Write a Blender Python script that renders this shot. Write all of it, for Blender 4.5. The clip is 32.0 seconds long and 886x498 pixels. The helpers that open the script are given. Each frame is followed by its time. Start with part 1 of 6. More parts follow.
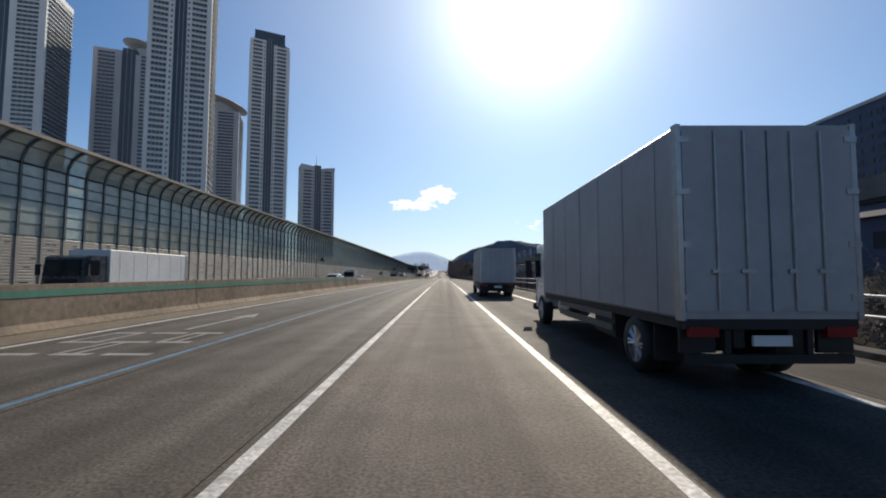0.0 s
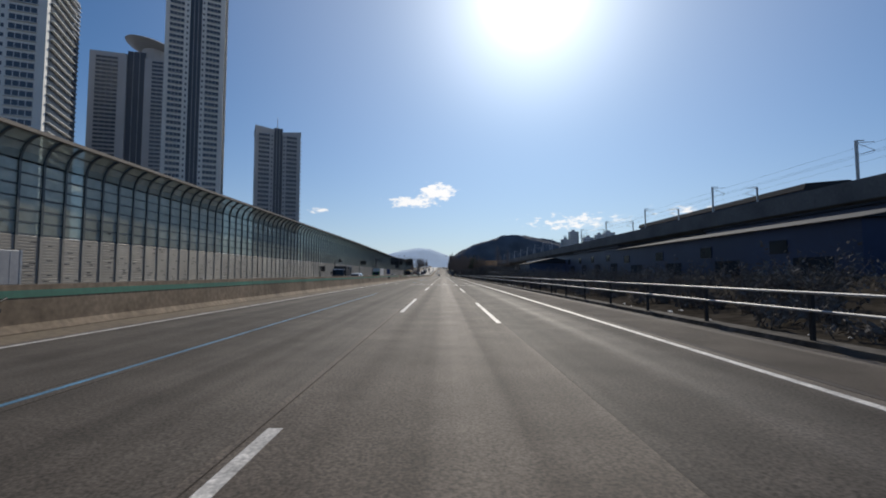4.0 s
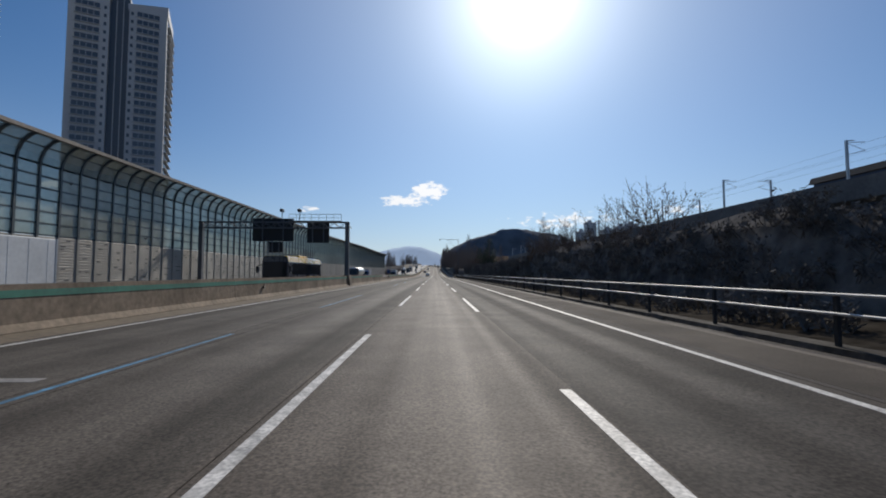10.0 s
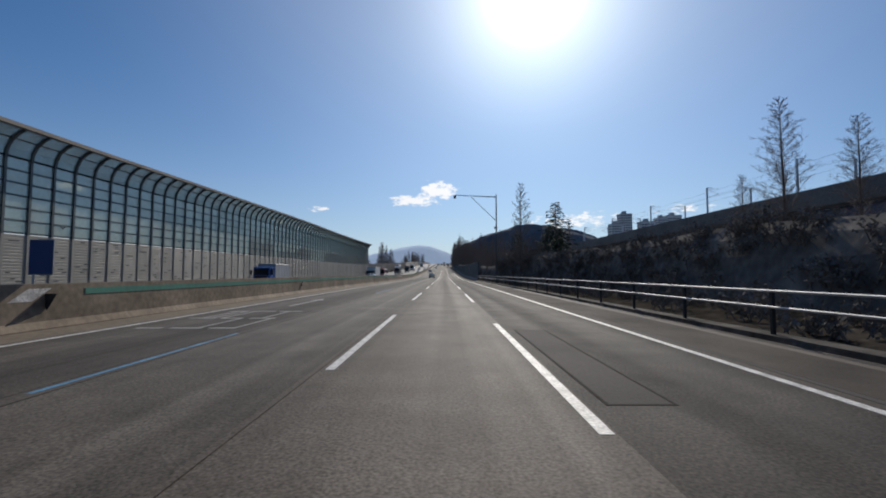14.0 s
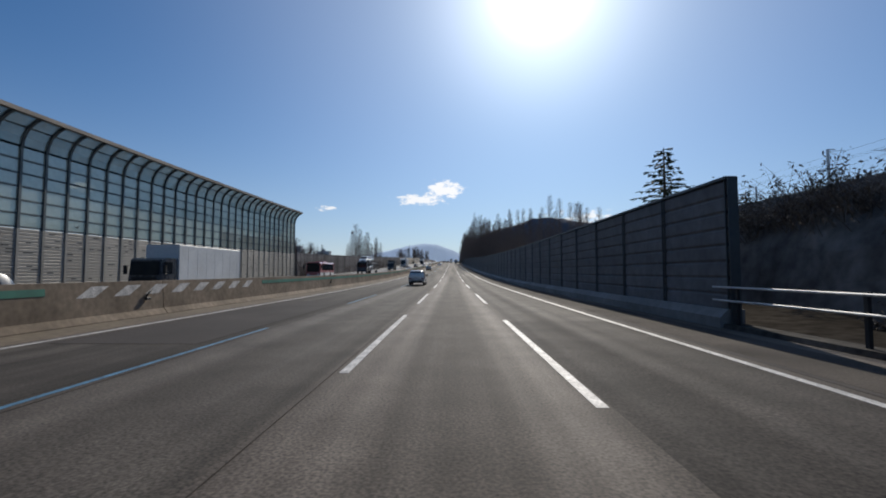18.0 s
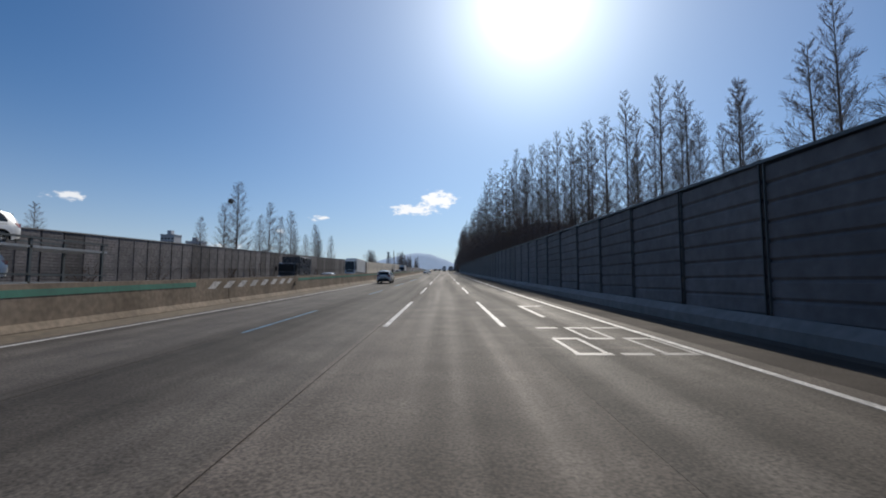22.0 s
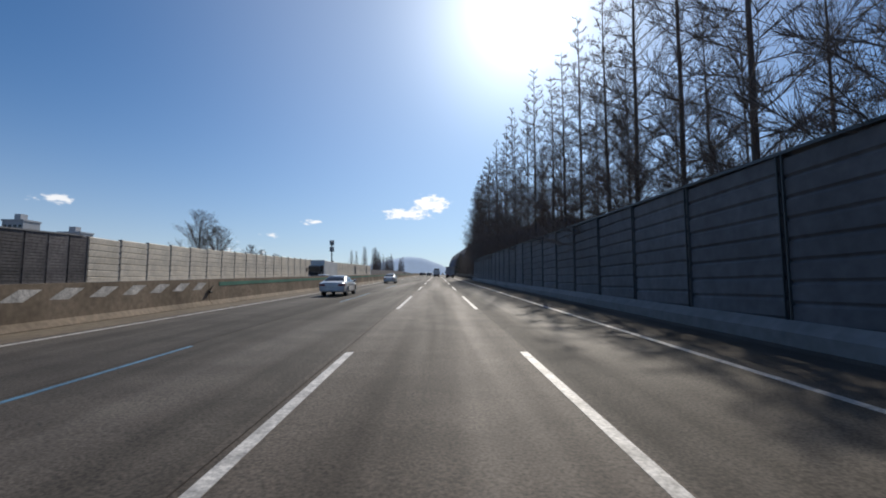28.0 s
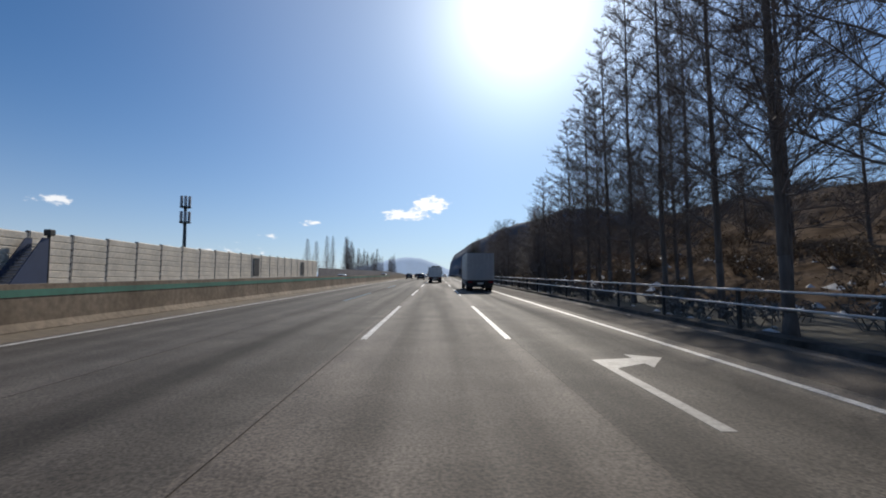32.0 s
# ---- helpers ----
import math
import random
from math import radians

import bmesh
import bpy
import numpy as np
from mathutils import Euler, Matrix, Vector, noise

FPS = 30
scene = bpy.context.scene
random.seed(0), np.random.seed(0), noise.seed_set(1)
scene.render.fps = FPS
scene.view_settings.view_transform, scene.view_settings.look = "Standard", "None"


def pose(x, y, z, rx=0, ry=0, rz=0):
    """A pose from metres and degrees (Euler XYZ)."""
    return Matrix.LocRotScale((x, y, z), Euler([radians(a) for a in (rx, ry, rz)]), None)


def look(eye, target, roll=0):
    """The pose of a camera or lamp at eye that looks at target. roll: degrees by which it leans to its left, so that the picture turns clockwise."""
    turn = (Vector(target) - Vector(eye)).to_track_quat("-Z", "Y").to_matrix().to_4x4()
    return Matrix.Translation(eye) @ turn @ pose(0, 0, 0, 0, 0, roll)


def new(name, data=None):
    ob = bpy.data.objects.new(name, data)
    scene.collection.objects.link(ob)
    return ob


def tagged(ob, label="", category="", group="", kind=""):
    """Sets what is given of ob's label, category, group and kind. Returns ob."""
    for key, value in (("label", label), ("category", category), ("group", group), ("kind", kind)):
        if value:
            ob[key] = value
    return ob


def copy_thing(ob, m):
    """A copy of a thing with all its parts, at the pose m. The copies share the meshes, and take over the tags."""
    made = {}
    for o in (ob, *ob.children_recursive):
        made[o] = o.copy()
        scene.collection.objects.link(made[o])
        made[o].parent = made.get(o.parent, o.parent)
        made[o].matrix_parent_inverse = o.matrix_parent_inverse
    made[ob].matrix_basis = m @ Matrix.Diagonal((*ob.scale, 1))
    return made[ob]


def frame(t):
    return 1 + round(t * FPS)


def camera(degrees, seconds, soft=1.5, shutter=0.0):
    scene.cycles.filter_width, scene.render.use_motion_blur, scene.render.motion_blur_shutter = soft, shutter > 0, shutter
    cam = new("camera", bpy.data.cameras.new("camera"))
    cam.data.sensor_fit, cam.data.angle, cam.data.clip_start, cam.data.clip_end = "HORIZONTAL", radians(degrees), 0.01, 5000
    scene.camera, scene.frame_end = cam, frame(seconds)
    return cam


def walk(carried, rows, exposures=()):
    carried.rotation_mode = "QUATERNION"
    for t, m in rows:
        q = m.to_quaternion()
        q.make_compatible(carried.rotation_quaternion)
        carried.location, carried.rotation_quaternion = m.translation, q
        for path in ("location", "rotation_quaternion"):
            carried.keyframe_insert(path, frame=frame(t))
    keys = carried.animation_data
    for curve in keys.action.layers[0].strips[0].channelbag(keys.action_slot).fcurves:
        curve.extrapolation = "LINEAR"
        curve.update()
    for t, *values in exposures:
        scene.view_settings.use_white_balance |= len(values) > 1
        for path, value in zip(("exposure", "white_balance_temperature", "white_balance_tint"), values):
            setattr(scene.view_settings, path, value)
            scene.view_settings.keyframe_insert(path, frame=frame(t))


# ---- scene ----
SPEED = 23.5
EYE_H = 1.635
FOCAL = 772.0

# vertical profile of the road: (distance, slope)
SLOPES = ((-400, .009), (0, .009), (23, .007), (70, .003), (190, 0), (300, 0), (423, -.003), (446, 0), (470, .005), (493, .013),
          (517, .02), (540, .024), (564, .028), (658, .03), (752, .032), (1000, .03), (1300, .004), (6000, 0))
_ys = np.arange(-600, 6001, 1.0)
_sl = np.interp(_ys, [s[0] for s in SLOPES], [s[1] for s in SLOPES])
_zs = np.cumsum(_sl)
_zs = _zs - np.interp(0, _ys, _zs)


def gz(y):
    return float(np.interp(y, _ys, _zs))


def slope(y):
    return float(np.interp(y, _ys, _sl))


cam = camera(2 * math.degrees(math.atan(784 / FOCAL)), 32.0, soft=1.9)
# seconds, where the road's vanishing point lies across the picture, sideways drift in the lane
YAW = ((0.0, 785.1), (0.5, 786.6), (1.0, 786.6), (1.5, 785.1), (2.0, 785.1), (2.5, 785.1), (3.0, 785.1), (3.5, 786.6), (5.5, 775.9), (6.0, 782.0), (6.5, 782.0), (7.0, 782.0), (7.5, 772.8), (8.0, 771.3), (8.5, 771.3), (9.0, 771.3), (9.5, 769.8), (10.0, 769.8), (10.5, 773.5), (11.0, 775.9), (11.5, 782.8), (12.0, 786.6), (12.5, 776.5), (13.0, 781.9), (13.5, 791.9), (14.0, 786.5), (14.5, 784.1), (16.5, 798.0), (17.0, 798.7), (17.5, 799.5), (18.0, 798.6), (18.5, 794.8), (19.0, 790.9), (19.5, 776.4), (20.0, 777.1), (20.5, 777.2), (21.0, 780.3), (21.5, 780.4), (22.0, 786.5), (22.5, 788.1), (23.0, 786.7), (23.5, 785.2), (24.0, 783.8), (24.5, 783.9), (25.0, 780.8), (25.5, 779.4), (27.5, 776.5), (28.0, 773.5), (28.5, 775.1), (29.0, 776.6), (29.5, 773.5), (30.0, 778.1), (30.5, 772.0), (31.0, 770.5), (31.5, 768.9), (32.0, 772.0))
DRIFT = ((0, -.07), (1, -.1), (3, -.05), (5.5, 0), (10, -.03), (12, .1), (13, .2), (14.5, .12), (17, 0), (19, -.08), (21, 0), (32, 0))


def eye_row(t, vx):
    y = SPEED * t
    turn = math.degrees(math.atan((784 - vx) / FOCAL))
    tip = 90 + math.degrees(math.atan(43 / FOCAL)) + math.degrees(math.atan(slope(y)))
    x = float(np.interp(t, [d[0] for d in DRIFT], [d[1] for d in DRIFT]))
    return (t, pose(x, y, gz(y) + EYE_H, tip, 0, -turn))


walk(cam, [eye_row(t, vx) for t, vx in YAW], exposures=((0, .49, 7050, 10), (1, .35, 6900, 10), (3, .1, 6750, 10), (6, 0.02, 6550, 10), (13, 0.02, 6500, 10), (20, 0.04, 6480, 10), (24, .1, 6500, 10), (28, .18, 6550, 10), (32, .2, 6550, 10)))

# ---- light ----
SUN_AZ, SUN_EL = 12.0, 33.6
world = bpy.data.worlds.new("sky")
scene.world = world
world.use_nodes = True
wn, wl = world.node_tree.nodes, world.node_tree.links
wn.clear()
w_out = wn.new("ShaderNodeOutputWorld")
w_bg = wn.new("ShaderNodeBackground")
w_sky = wn.new("ShaderNodeTexSky")
w_sky.sky_type = "NISHITA"
w_sky.sun_disc = False
w_sky.sun_elevation, w_sky.sun_rotation = radians(SUN_EL), radians(SUN_AZ)
w_sky.air_density, w_sky.dust_density, w_sky.ozone_density = 1.0, 0.25, 4.0
w_bg.inputs["Strength"].default_value = 0.074
w_geo = wn.new("ShaderNodeTexCoord")
w_sep = wn.new("ShaderNodeSeparateXYZ")
wl.new(w_geo.outputs["Generated"], w_sep.inputs[0])


def wmath(op, a, b=None, c=None):
    n = wn.new("ShaderNodeMath")
    n.operation = op
    for i, v in enumerate((a, b, c)):
        if v is None:
            continue
        if isinstance(v, (int, float)):
            n.inputs[i].default_value = v
        else:
            wl.new(v, n.inputs[i])
    return n.outputs[0]


az = wmath("MULTIPLY", wmath("ARCTAN2", w_sep.outputs[0], w_sep.outputs[1]), 57.2958)
el = wmath("MULTIPLY", wmath("ARCSINE", w_sep.outputs[2]), 57.2958)
w_comb = wn.new("ShaderNodeCombineXYZ")
wl.new(az, w_comb.inputs[0])
wl.new(wmath("MULTIPLY", el, 2.2), w_comb.inputs[1])
w_noise = wn.new("ShaderNodeTexNoise")
w_noise.inputs["Scale"].default_value = 0.8
w_noise.inputs["Detail"].default_value = 10
w_noise.inputs["Roughness"].default_value = 0.6
wl.new(w_comb.outputs[0], w_noise.inputs["Vector"])
cover = None
# fair-weather clouds: azimuth, elevation, half width, half height (degrees), density
for ca, ce, cw, ch, cd in ((-.9, 10.7, 3.3, 1.5, 1.35), (-4.2, 9.4, 4.2, .85, 1.3), (-16, 8.1, 2.2, .5, .8), (-41, 8.6, 2.4, .75, .95),
                           (-21, 6.2, 2.2, .5, .6), (17, 6.6, 9, 1.6, .75), (29, 7.4, 5, 1.0, .6), (-27, 4.2, 8, 1.2, .5), (-62, 9, 4, 1, .7)):
    dx = wmath("DIVIDE", wmath("SUBTRACT", az, ca), cw)
    dy = wmath("DIVIDE", wmath("SUBTRACT", el, ce), ch)
    r = wmath("SQRT", wmath("ADD", wmath("MULTIPLY", dx, dx), wmath("MULTIPLY", dy, dy)))
    m = wmath("MULTIPLY", wmath("SUBTRACT", 1.15, r), cd)
    cover = m if cover is None else wmath("MAXIMUM", cover, m)
cloud = wmath("ADD", wmath("MULTIPLY", wmath("SUBTRACT", w_noise.outputs["Fac"], 0.5), 2.6), wmath("SUBTRACT", cover, 0.35))
w_ramp = wn.new("ShaderNodeMapRange")
w_ramp.inputs["From Min"].default_value, w_ramp.inputs["From Max"].default_value = 0.08, 0.6
w_ramp.interpolation_type = "SMOOTHSTEP"
wl.new(cloud, w_ramp.inputs["Value"])
w_mix = wn.new("ShaderNodeMix")
w_mix.data_type = "RGBA"
wl.new(w_ramp.outputs[0], w_mix.inputs["Factor"])
w_hue = wn.new("ShaderNodeVectorMath")
w_hue.operation = "MULTIPLY"
w_hue.inputs[1].default_value = (0.275, 0.68, 0.955)
wl.new(w_sky.outputs[0], w_hue.inputs[0])
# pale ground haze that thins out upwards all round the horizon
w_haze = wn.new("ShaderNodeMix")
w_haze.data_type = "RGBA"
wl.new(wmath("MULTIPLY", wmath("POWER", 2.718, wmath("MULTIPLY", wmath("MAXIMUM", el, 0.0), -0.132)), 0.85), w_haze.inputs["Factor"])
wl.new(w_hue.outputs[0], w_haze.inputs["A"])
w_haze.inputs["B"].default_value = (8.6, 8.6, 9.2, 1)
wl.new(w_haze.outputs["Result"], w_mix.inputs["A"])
w_mix.inputs["B"].default_value = (10.6, 10.9, 11.4, 1)
# the bright aureole of thin haze round the sun
w_dot = wn.new("ShaderNodeVectorMath")
w_dot.operation = "DOT_PRODUCT"
wl.new(w_geo.outputs["Generated"], w_dot.inputs[0])
w_dot.inputs[1].default_value = (math.sin(radians(SUN_AZ)) * math.cos(radians(SUN_EL)), math.cos(radians(SUN_AZ)) * math.cos(radians(SUN_EL)), math.sin(radians(SUN_EL)))
w_pos = wmath("MAXIMUM", w_dot.outputs["Value"], 0.0)
w_halo = wmath("ADD", wmath("ADD", wmath("MULTIPLY", wmath("POWER", w_pos, 70), 9.5), wmath("MULTIPLY", wmath("POWER", w_pos, 7), 4.6)), wmath("MULTIPLY", wmath("POWER", w_pos, 700), 50.0))
w_tint = wn.new("ShaderNodeVectorMath")
w_tint.operation = "SCALE"
w_tint.inputs[0].default_value = (1.0, 0.95, 0.89)
wl.new(w_halo, w_tint.inputs["Scale"])
w_sum = wn.new("ShaderNodeVectorMath")
w_sum.operation = "ADD"
wl.new(w_mix.outputs["Result"], w_sum.inputs[0])
wl.new(w_tint.outputs[0], w_sum.inputs[1])
wl.new(w_sum.outputs[0], w_bg.inputs["Color"])
wl.new(w_bg.outputs[0], w_out.inputs[0])

sun_data = bpy.data.lights.new("sun", "SUN")
sun_data.energy, sun_data.angle, sun_data.color = 3.2, radians(0.6), (1.0, 0.93, 0.82)
sun = new("sun", sun_data)
_sd = Vector((math.sin(radians(SUN_AZ)) * math.cos(radians(SUN_EL)), math.cos(radians(SUN_AZ)) * math.cos(radians(SUN_EL)), math.sin(radians(SUN_EL))))
sun.matrix_world = look(_sd * 100, (0, 0, 0))


# ---- materials ----
def mat(name, color, rough=0.6, metal=0.0, grain=0.0, scale=8.0, stain=0.0, stain_scale=0.4, bump=0.0, spec=0.5, stretch=(1, 1, 1), island=0.0, tint2=None):
    m = bpy.data.materials.new(name)
    m.use_nodes = True
    nt = m.node_tree
    n, l = nt.nodes, nt.links
    b = n["Principled BSDF"]
    b.inputs["Roughness"].default_value = rough
    b.inputs["Metallic"].default_value = metal
    b.inputs["Specular IOR Level"].default_value = spec
    tc = n.new("ShaderNodeTexCoord")
    mp = n.new("ShaderNodeMapping")
    mp.inputs["Scale"].default_value = stretch
    l.new(tc.outputs["Object"], mp.inputs["Vector"])
    n1 = n.new("ShaderNodeTexNoise")
    n1.inputs["Scale"].default_value = scale
    n1.inputs["Detail"].default_value = 6
    l.new(mp.outputs[0], n1.inputs["Vector"])
    n2 = n.new("ShaderNodeTexNoise")
    n2.inputs["Scale"].default_value = stain_scale
    n2.inputs["Detail"].default_value = 5
    l.new(mp.outputs[0], n2.inputs["Vector"])

    def mul(sock, amount, offset):
        r = n.new("ShaderNodeMapRange")
        r.inputs["From Min"].default_value, r.inputs["From Max"].default_value = 0.25, 0.75
        r.inputs["To Min"].default_value, r.inputs["To Max"].default_value = offset - amount, offset + amount
        l.new(sock, r.inputs["Value"])
        return r.outputs[0]

    f1, f2 = mul(n1.outputs["Fac"], grain, 1.0), mul(n2.outputs["Fac"], stain, 1.0)
    mm = n.new("ShaderNodeMath")
    mm.operation = "MULTIPLY"
    l.new(f1, mm.inputs[0])
    l.new(f2, mm.inputs[1])
    fac = mm.outputs[0]
    if island:
        oi = n.new("ShaderNodeObjectInfo")
        r = n.new("ShaderNodeMapRange")
        r.inputs["To Min"].default_value, r.inputs["To Max"].default_value = 1 - island, 1 + island
        l.new(oi.outputs["Random"], r.inputs["Value"])
        m3 = n.new("ShaderNodeMath")
        m3.operation = "MULTIPLY"
        l.new(fac, m3.inputs[0])
        l.new(r.outputs[0], m3.inputs[1])
        fac = m3.outputs[0]
    base = n.new("ShaderNodeMix")
    base.data_type = "RGBA"
    base.inputs["A"].default_value = (*color, 1)
    base.inputs["B"].default_value = (*(tint2 or color), 1)
    l.new(n2.outputs["Fac"], base.inputs["Factor"])
    sc = n.new("ShaderNodeVectorMath")
    sc.operation = "SCALE"
    l.new(base.outputs["Result"], sc.inputs[0])
    l.new(fac, sc.inputs["Scale"])
    l.new(sc.outputs[0], b.inputs["Base Color"])
    if rough < 1 and (grain or stain):
        rr = n.new("ShaderNodeMapRange")
        rr.inputs["To Min"].default_value, rr.inputs["To Max"].default_value = max(0.02, rough - 0.12), min(1, rough + 0.12)
        l.new(n1.outputs["Fac"], rr.inputs["Value"])
        l.new(rr.outputs[0], b.inputs["Roughness"])
    if bump:
        bp = n.new("ShaderNodeBump")
        bp.inputs["Strength"].default_value = bump
        bp.inputs["Distance"].default_value = 0.02
        l.new(n1.outputs["Fac"], bp.inputs["Height"])
        l.new(bp.outputs[0], b.inputs["Normal"])
    return m


def glass_mat(name, tint, clear, dust):
    m = bpy.data.materials.new(name)
    m.use_nodes = True
    n, l = m.node_tree.nodes, m.node_tree.links
    n.clear()
    out = n.new("ShaderNodeOutputMaterial")
    tr, df, gl = n.new("ShaderNodeBsdfTransparent"), n.new("ShaderNodeBsdfDiffuse"), n.new("ShaderNodeBsdfGlossy")
    tr.inputs[0].default_value = (*tint, 1)
    df.inputs[0].default_value = (*dust, 1)
    gl.inputs["Roughness"].default_value = 0.08
    tc, ns = n.new("ShaderNodeTexCoord"), n.new("ShaderNodeTexNoise")
    ns.inputs["Scale"].default_value = 0.8
    l.new(tc.outputs["Object"], ns.inputs["Vector"])
    mr = n.new("ShaderNodeMapRange")
    mr.inputs["To Min"].default_value, mr.inputs["To Max"].default_value = (1 - clear) * 0.6, (1 - clear) * 1.4
    l.new(ns.outputs["Fac"], mr.inputs["Value"])
    m1, m2 = n.new("ShaderNodeMixShader"), n.new("ShaderNodeMixShader")
    l.new(mr.outputs[0], m1.inputs[0])
    l.new(tr.outputs[0], m1.inputs[1])
    l.new(df.outputs[0], m1.inputs[2])
    m2.inputs[0].default_value = 0.06
    l.new(m1.outputs[0], m2.inputs[1])
    l.new(gl.outputs[0], m2.inputs[2])
    l.new(m2.outputs[0], out.inputs[0])
    return m


M_asphalt = mat("asphalt", (.089, .0695, .0545), .8, spec=.31, grain=.75, scale=28, stain=.3, stain_scale=.9, bump=.28, tint2=(.09, .075, .062))


def add_streaks(m, amount):
    """Long polished wheel tracks and oil bands, drawn out along the lanes."""
    n, l = m.node_tree.nodes, m.node_tree.links
    b = n["Principled BSDF"]
    src = b.inputs["Base Color"].links[0].from_socket
    tc, mp, ns, mr, sc = n.new("ShaderNodeTexCoord"), n.new("ShaderNodeMapping"), n.new("ShaderNodeTexNoise"), n.new("ShaderNodeMapRange"), n.new("ShaderNodeVectorMath")
    mp.inputs["Scale"].default_value = (1.0, .006, 1.0)
    l.new(tc.outputs["Object"], mp.inputs["Vector"])
    l.new(mp.outputs[0], ns.inputs["Vector"])
    ns.inputs["Scale"].default_value, ns.inputs["Detail"].default_value = .85, 4
    mr.inputs["From Min"].default_value, mr.inputs["From Max"].default_value = .3, .7
    mr.inputs["To Min"].default_value, mr.inputs["To Max"].default_value = 1 - amount, 1 + amount
    l.new(ns.outputs["Fac"], mr.inputs["Value"])
    sc.operation = "SCALE"
    l.new(src, sc.inputs[0])
    l.new(mr.outputs[0], sc.inputs["Scale"])
    l.new(sc.outputs[0], b.inputs["Base Color"])
    rr = n.new("ShaderNodeMapRange")
    rr.inputs["From Min"].default_value, rr.inputs["From Max"].default_value = .3, .7
    rr.inputs["To Min"].default_value, rr.inputs["To Max"].default_value = .88, .7
    l.new(ns.outputs["Fac"], rr.inputs["Value"])
    l.new(rr.outputs[0], b.inputs["Roughness"])


add_streaks(M_asphalt, .5)
M_asphalt_lane = mat("darker_lane_asphalt", (.048, .041, .035), .88, spec=.17, grain=.75, scale=26, stain=.4, stain_scale=.8, bump=.3, tint2=(.06, .051, .044))
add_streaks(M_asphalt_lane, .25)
M_asphalt_bus = mat("dull_inner_lane_asphalt", (.074, .0605, .0485), .85, spec=.25, grain=.7, scale=28, stain=.3, stain_scale=.9, bump=.28, tint2=(.076, .066, .055))
add_streaks(M_asphalt_bus, .5)
M_seam = mat("sealed_joint", (.05, .043, .037), .95, spec=.05, grain=.3, scale=9)
M_asphalt_opp = mat("asphalt_far_side", (.075, .07, .066), .65, grain=.25, scale=10, stain=.2, stain_scale=.5, bump=.3, stretch=(1, .12, 1))
M_patch = mat("dark_asphalt_repair", (.058, .05, .045), .86, spec=.2, grain=.3, scale=20, stain=.2, bump=.4)
M_white = mat("worn_road_paint", (.5, .48, .45), .6, grain=.5, scale=22, stain=.45, stain_scale=3.2, bump=.2)
M_text = mat("dull_road_lettering", (.27, .255, .235), .6, grain=.35, scale=14, stain=.3, stain_scale=1.8)
M_paint_faint = mat("faded_road_paint", (.1, .085, .072), .9, spec=.15, grain=.4, scale=12, stain=.4, stain_scale=2)
M_blue = mat("blue_road_paint", (.07, .19, .3), .65, grain=.5, scale=16, stain=.5, stain_scale=2.5)
M_dirt = mat("roadside_dirt", (.16, .12, .085), .9, grain=.4, scale=5, stain=.35, stain_scale=.3, bump=.6, tint2=(.1, .08, .05))
M_ground = mat("dry_winter_ground", (.075, .06, .04), .95, grain=.4, scale=1.2, stain=.4, stain_scale=.05, bump=.6, tint2=(.05, .045, .028))
M_concrete = mat("weathered_concrete", (.27, .209, .15), .85, spec=.2, grain=.3, scale=5, stain=.5, stain_scale=.5, bump=.3, tint2=(.155, .125, .095))
M_concrete_dk = mat("grey_concrete", (.26, .25, .24), .8, grain=.2, scale=3, stain=.3, stain_scale=.25, bump=.2, tint2=(.2, .19, .18))
M_green = mat("green_painted_stripe", (.03, .16, .11), .6, grain=.2, scale=5, stain=.35, stain_scale=.5)
M_steel = mat("galvanised_steel", (.42, .43, .44), .42, .85, grain=.15, scale=9, stain=.15)
M_post = mat("dark_green_grey_steel", (.07, .085, .09), .5, .2, grain=.2, scale=6, stain=.2)
M_cap = mat("weathered_cap_rail", (.2, .17, .14), .6, .2, grain=.2, scale=3, stain=.3)
M_louvre = mat("grey_sound_panel", (.31, .29, .255), .55, .15, grain=.1, scale=6, stain=.15, stain_scale=.8, island=.14, tint2=(.24, .222, .195))
M_pane = glass_mat("dusty_acrylic", (.8, .86, .83), .5, (.5, .52, .46))
M_beige = mat("cream_sound_panel", (.74, .645, .51), .7, grain=.15, scale=5, stain=.25, stain_scale=.5, island=.06)
M_greywall = mat("precast_wall_panel", (.185, .175, .174), .85, spec=.2, grain=.4, scale=4, stain=.45, stain_scale=.8, bump=.4, island=.35, tint2=(.145, .125, .118))
M_darkwall = mat("dark_sound_panel", (.135, .135, .142), .75, grain=.25, scale=3, stain=.3, stain_scale=.6, bump=.3, island=.12)
M_bark = mat("grey_brown_bark", (.15, .125, .108), .95, spec=.1, grain=.35, scale=9, stain=.25, stain_scale=1.2, bump=.6, stretch=(1, 1, .25))
M_twig = mat("winter_twigs", (.175, .142, .125), .9, grain=.2, scale=6)
M_needle = mat("dark_conifer_needles", (.028, .045, .022), .8, grain=.4, scale=4, stain=.3)
M_dryleaf = mat("dry_brown_leaves", (.12, .075, .04), .85, grain=.3, scale=4, stain=.3)
M_scrub = mat("dark_winter_scrub", (.155, .146, .138), 1, spec=.0, grain=.5, scale=1.5, stain=.4, stain_scale=.2, bump=.8, tint2=(.185, .168, .15))
# grey concrete darkened in its base colour to stand for the viaduct's shade
M_viaduct = mat("viaduct_concrete_shade_tone", (.15, .147, .145), .85, grain=.2, scale=2, stain=.35, stain_scale=.15, bump=.2, tint2=(.105, .102, .1))
M_tower = mat("pale_tower_render", (.7, .7, .68), .75, grain=.06, scale=2, stain=.1, stain_scale=.06)
